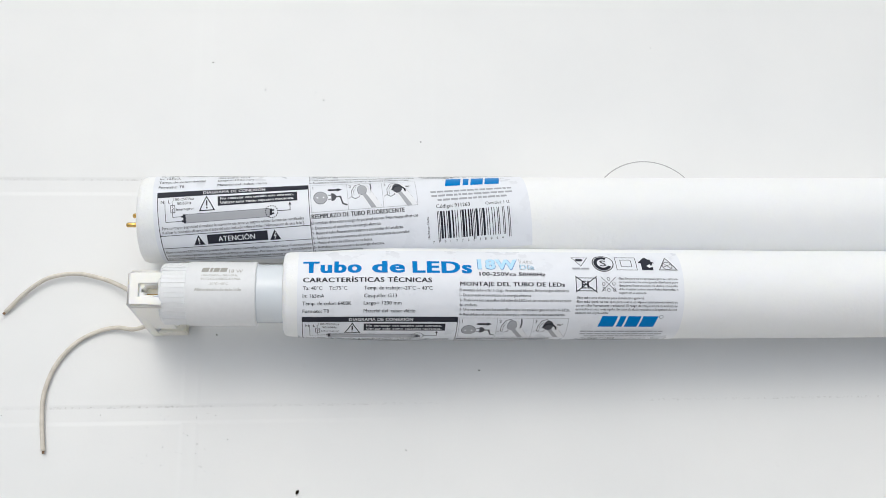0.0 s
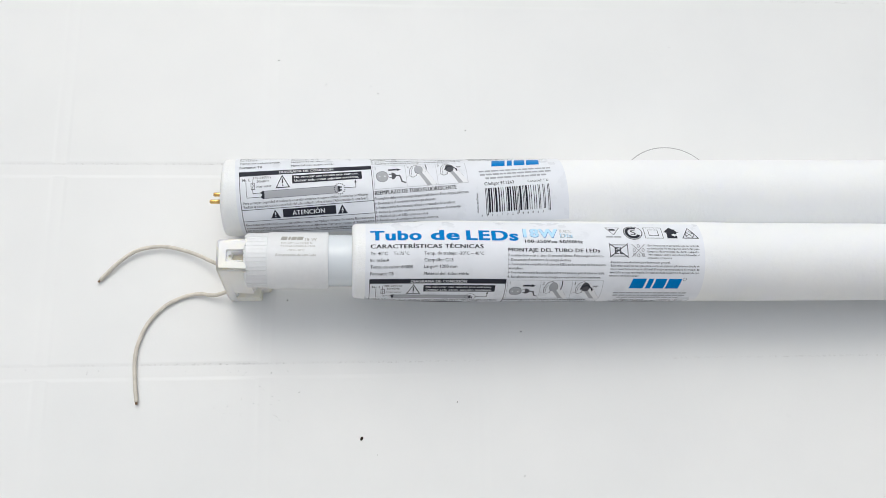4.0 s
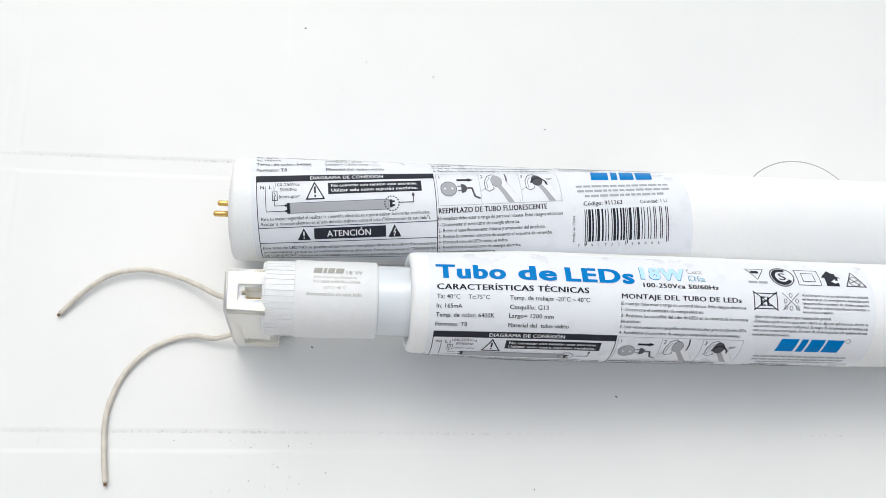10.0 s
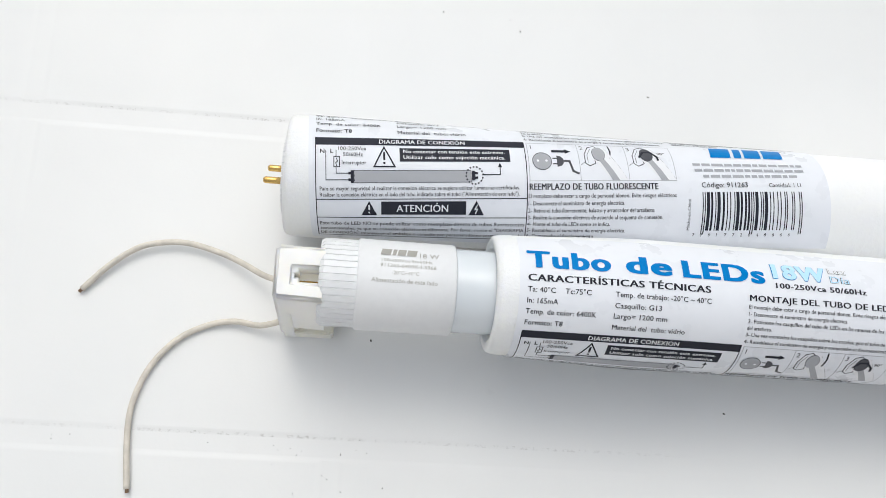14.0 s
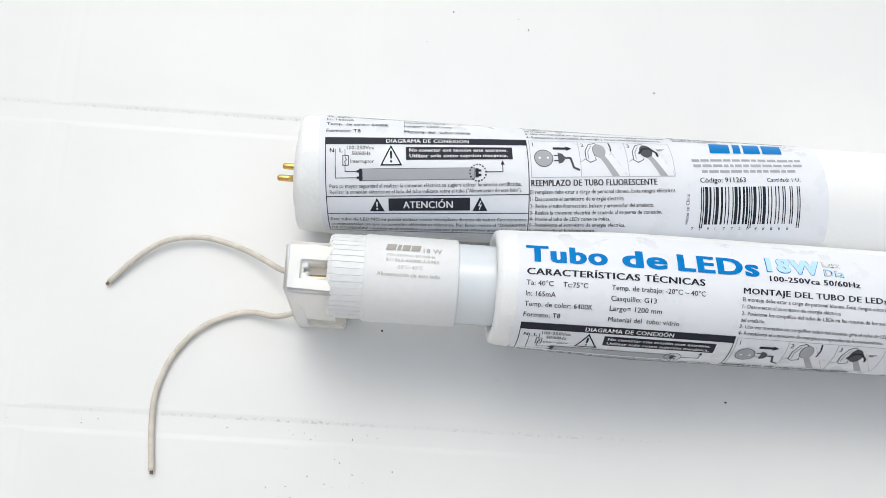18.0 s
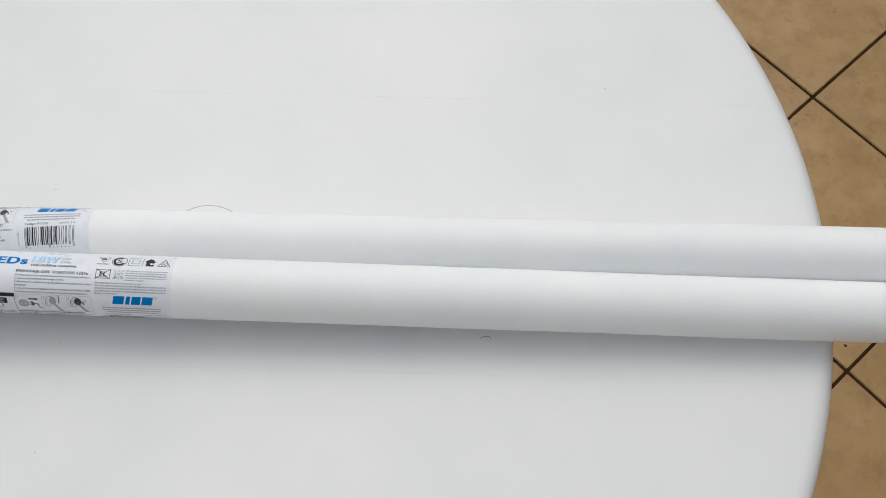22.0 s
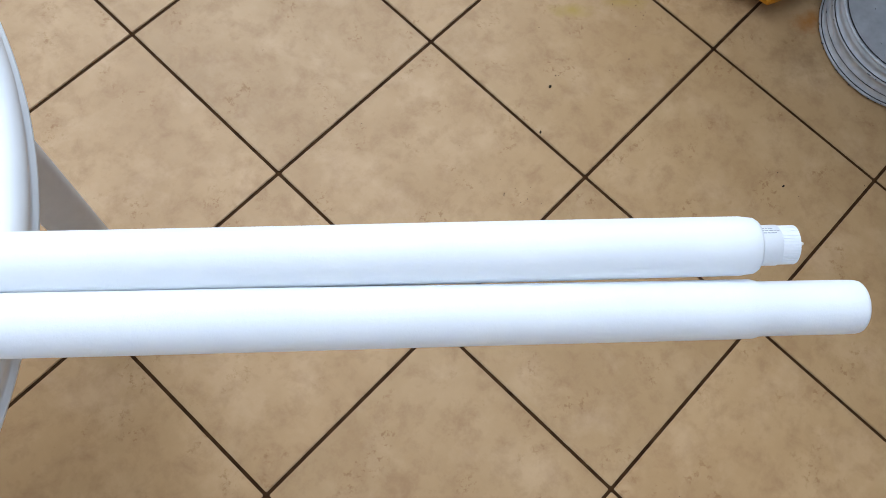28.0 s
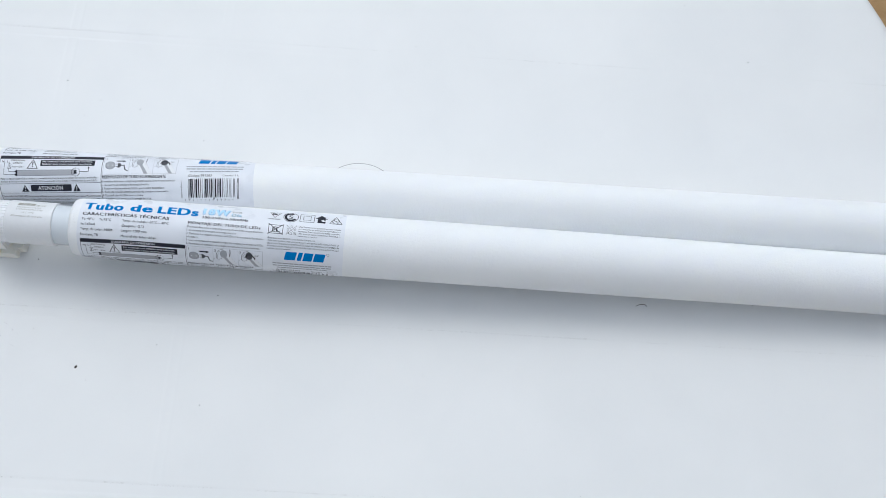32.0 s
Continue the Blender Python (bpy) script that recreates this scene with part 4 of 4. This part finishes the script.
def bag_point(a, b, side):
    """A point of the sack's upper (1) or lower (-1) side; a runs across it, b away from its front edge."""
    # the front edge runs from a far corner to a blunt tip and on to the near corner
    if a < 0.72:
        front = Vector((-0.20, 0.158)).lerp(Vector((0, 0)), a / 0.72)
    else:
        front = Vector((0, 0)).lerp(Vector((0.078, 0.029)), (a - 0.72) / 0.28)
    u, v = front.lerp(Vector((-0.20 + 0.32 * a, 0.285)), b)
    e = min(a * 0.8, (1 - a) * 0.8, b, 1 - b)
    bulge = 1 - math.exp(-e * 11)
    z = 0.030 + side * (0.070 if side > 0 else 0.030) * bulge + 0.012 * bulge * noise.noise(Vector((u * 14, v * 14, side)))
    z += 0.004 * noise.noise(Vector((u * 30 + v * 25, v * 9, side * 2)))
    return Vector((u, v, max(0.001, z)))


def bag():
    g = tagged(new("bag"), "orange plastic sack of powder lying on the tiles", "bag")
    g.matrix_world = Matrix.Translation(BAG_TIP)
    bm = bmesh.new()
    nu, nv = 50, 50
    for side in (1, -1):
        grid = [[bm.verts.new(bag_point(i / nu, j / nv, side)) for i in range(nu + 1)] for j in range(nv + 1)]
        for j in range(nv):
            for i in range(nu):
                f = [grid[j][i], grid[j][i + 1], grid[j + 1][i + 1], grid[j + 1][i]]
                bm.faces.new(f if side > 0 else f[::-1])
    bmesh.ops.remove_doubles(bm, verts=bm.verts[:], dist=0.0008)
    part("sack", bm, bag_mat, g, smooth=True)
    # rows of print that cannot be read
    rng = random.Random(5)
    for k in range(7):
        a = 0.42 + 0.02 * rng.random()
        b0 = 0.055 + 0.030 * k
        while a < 0.66:
            wide = rng.uniform(0.010, 0.028)
            b2 = bmesh.new()
            b2.faces.new([b2.verts.new(bag_point(p, q, 1) + Vector((0, 0, 0.0015))) for p, q in ((a, b0), (a + wide, b0), (a + wide, b0 + 0.012), (a, b0 + 0.012))])
            part("text_bar", b2, bag_ink, g, "faint dark print")
            a += wide + 0.008


bag()


# ---- crumbs and marks ----
def crumbs():
    bm = bmesh.new()
    rng = random.Random(4)
    z = TABLE_Z
    dots = [(-0.0056, -0.0902, 0.0024), (-0.0519, 0.1217, 0.0010), (-0.0252, 0.1070, 0.0008), (0.0040, 0.1017, 0.0009), (0.0, 0.106, 0.0005), (-0.0443, -0.0180, 0.0010), (0.0787, -0.0361, 0.0010), (0.0437, -0.0725, 0.0008), (0.0529, 0.0794, 0.0009), (0.0770, -0.1105, 0.0009), (0.4557, 0.1775, 0.0010), (0.4439, -0.0194, 0.0011)]
    dots += [(rng.uniform(-0.2, 0.5), rng.choice((rng.uniform(0.07, 0.3), rng.uniform(-0.3, -0.04))), rng.uniform(0.0003, 0.0005)) for _ in range(22)]
    dots += [(rng.gauss(-0.060, 0.012), rng.uniform(-0.089, -0.049), rng.uniform(0.0003, 0.0006)) for _ in range(22)]
    dots += [(rng.uniform(-0.18, -0.04), -0.0550 + rng.gauss(0, 0.0012), rng.uniform(0.0003, 0.0005)) for _ in range(14)]
    for x, y, r in dots:
        r *= 0.4
        if (Vector((x, y, 0)) - TC).length > TR - 0.03:
            continue
        m = Matrix.Translation((x, y, z + r * 0.4)) @ Matrix.Rotation(rng.uniform(0, 3), 4, "Z") @ Matrix.Diagonal((1.3, 0.8, 0.6, 1))
        bmesh.ops.create_icosphere(bm, subdivisions=1, radius=r, matrix=m)
    tagged(part("crumbs", bm, dirt_mat), "tiny dark crumbs scattered on the white tabletop", "crumbs", kind="stuff")
    hair = sweep_bm([(0.3622, -0.0256, z + 0.0003), (0.3652, -0.0244, z + 0.0005), (0.3679, -0.0242, z + 0.0006), (0.3694, -0.0248, z + 0.0005), (0.3694, -0.0260, z + 0.0003)], 0.00015, 6)
    tagged(part("thread", hair, dirt_mat), "short curled dark thread on the white tabletop", "thread")
    b2 = bmesh.new()
    marks = [(1.1658, 0.6035, 0.0058), (1.1414, 0.5178, 0.0047), (1.1770, 0.6240, 0.0026), (1.1825, 0.6245, 0.0016), (1.5432, 0.4129, 0.0046), (1.3095, 0.6564, 0.0022), (1.272, 0.634, 0.0014), (0.9559, 0.2355, 0.0044)]
    marks += [(rng.uniform(0.6, 1.7), rng.uniform(-0.25, 0.75), rng.uniform(0.0008, 0.0018)) for _ in range(26)]
    marks += [(1.085 + rng.gauss(0, 0.03), 0.40 + rng.gauss(0, 0.02), rng.uniform(0.001, 0.002)) for _ in range(10)]
    marks += [(1.335 + rng.gauss(0, 0.022), 0.762 + rng.gauss(0, 0.020), rng.uniform(0.0008, 0.0018)) for _ in range(12)]
    for x, y, r in marks:
        r *= 0.52
        m = Matrix.Translation((x, y, 0.0004)) @ Matrix.Rotation(rng.uniform(0, 3), 4, "Z") @ Matrix.Diagonal((1.4, 0.8, 0.3, 1))
        bmesh.ops.create_icosphere(b2, subdivisions=1, radius=r, matrix=m)
    tagged(part("dirt_specks", b2, dirt_mat), "small dark dirt specks on the beige tiles", "dirt", kind="stuff")


crumbs()


# ---- floor tiles ----
PITCH, TURN = 0.3521, radians(45 - 1.7)
E1 = Vector((math.cos(TURN), math.sin(TURN), 0))
E2 = Vector((-math.sin(TURN), math.cos(TURN), 0))
G0 = Vector((0.9675, 0.692, 0))
ROOM = ((-2.1, -2.4), (2.0, 2.6))
tile_me = None
for i in range(-13, 13):
    for j in range(-13, 13):
        c = G0 + PITCH * ((i + 0.5) * E1 + (j + 0.5) * E2)
        reach = PITCH * 0.71
        inside = min(c.x - ROOM[0][0], ROOM[1][0] - c.x, c.y - ROOM[0][1], ROOM[1][1] - c.y)
        if inside < -reach:
            continue
        half = (PITCH - 0.0054) / 2
        m = Matrix.Translation(c + Vector((0, 0, 0.0003 * math.sin(i * 12.9 + j * 7.3)))) @ Matrix.Rotation(TURN + math.pi / 2 * ((i * 3 + j * 5) % 4), 4, "Z")
        if inside < reach:
            # cut at the foot of the wall
            bm = box_bm((-half, -half, -0.009), (half, half, 0), 0.0011)
            back = m.inverted()
            for p, n in ((ROOM[0], (-1, 0, 0)), (ROOM[0], (0, -1, 0)), (ROOM[1], (1, 0, 0)), (ROOM[1], (0, 1, 0))):
                bmesh.ops.bisect_plane(bm, geom=bm.verts[:] + bm.edges[:] + bm.faces[:], plane_co=back @ Vector((*p, 0)), plane_no=back.to_3x3() @ Vector(n), clear_outer=True)
            if len(bm.faces) < 3:
                bm.free()
                continue
            one = part("tile", bm, tile_mat, floor)
        elif tile_me is None:
            one = part("tile", box_bm((-half, -half, -0.009), (half, half, 0), 0.0011), tile_mat, floor)
            tile_me = one.data
        else:
            one = new("tile", tile_me)
            one.parent = floor
        one.matrix_local = m
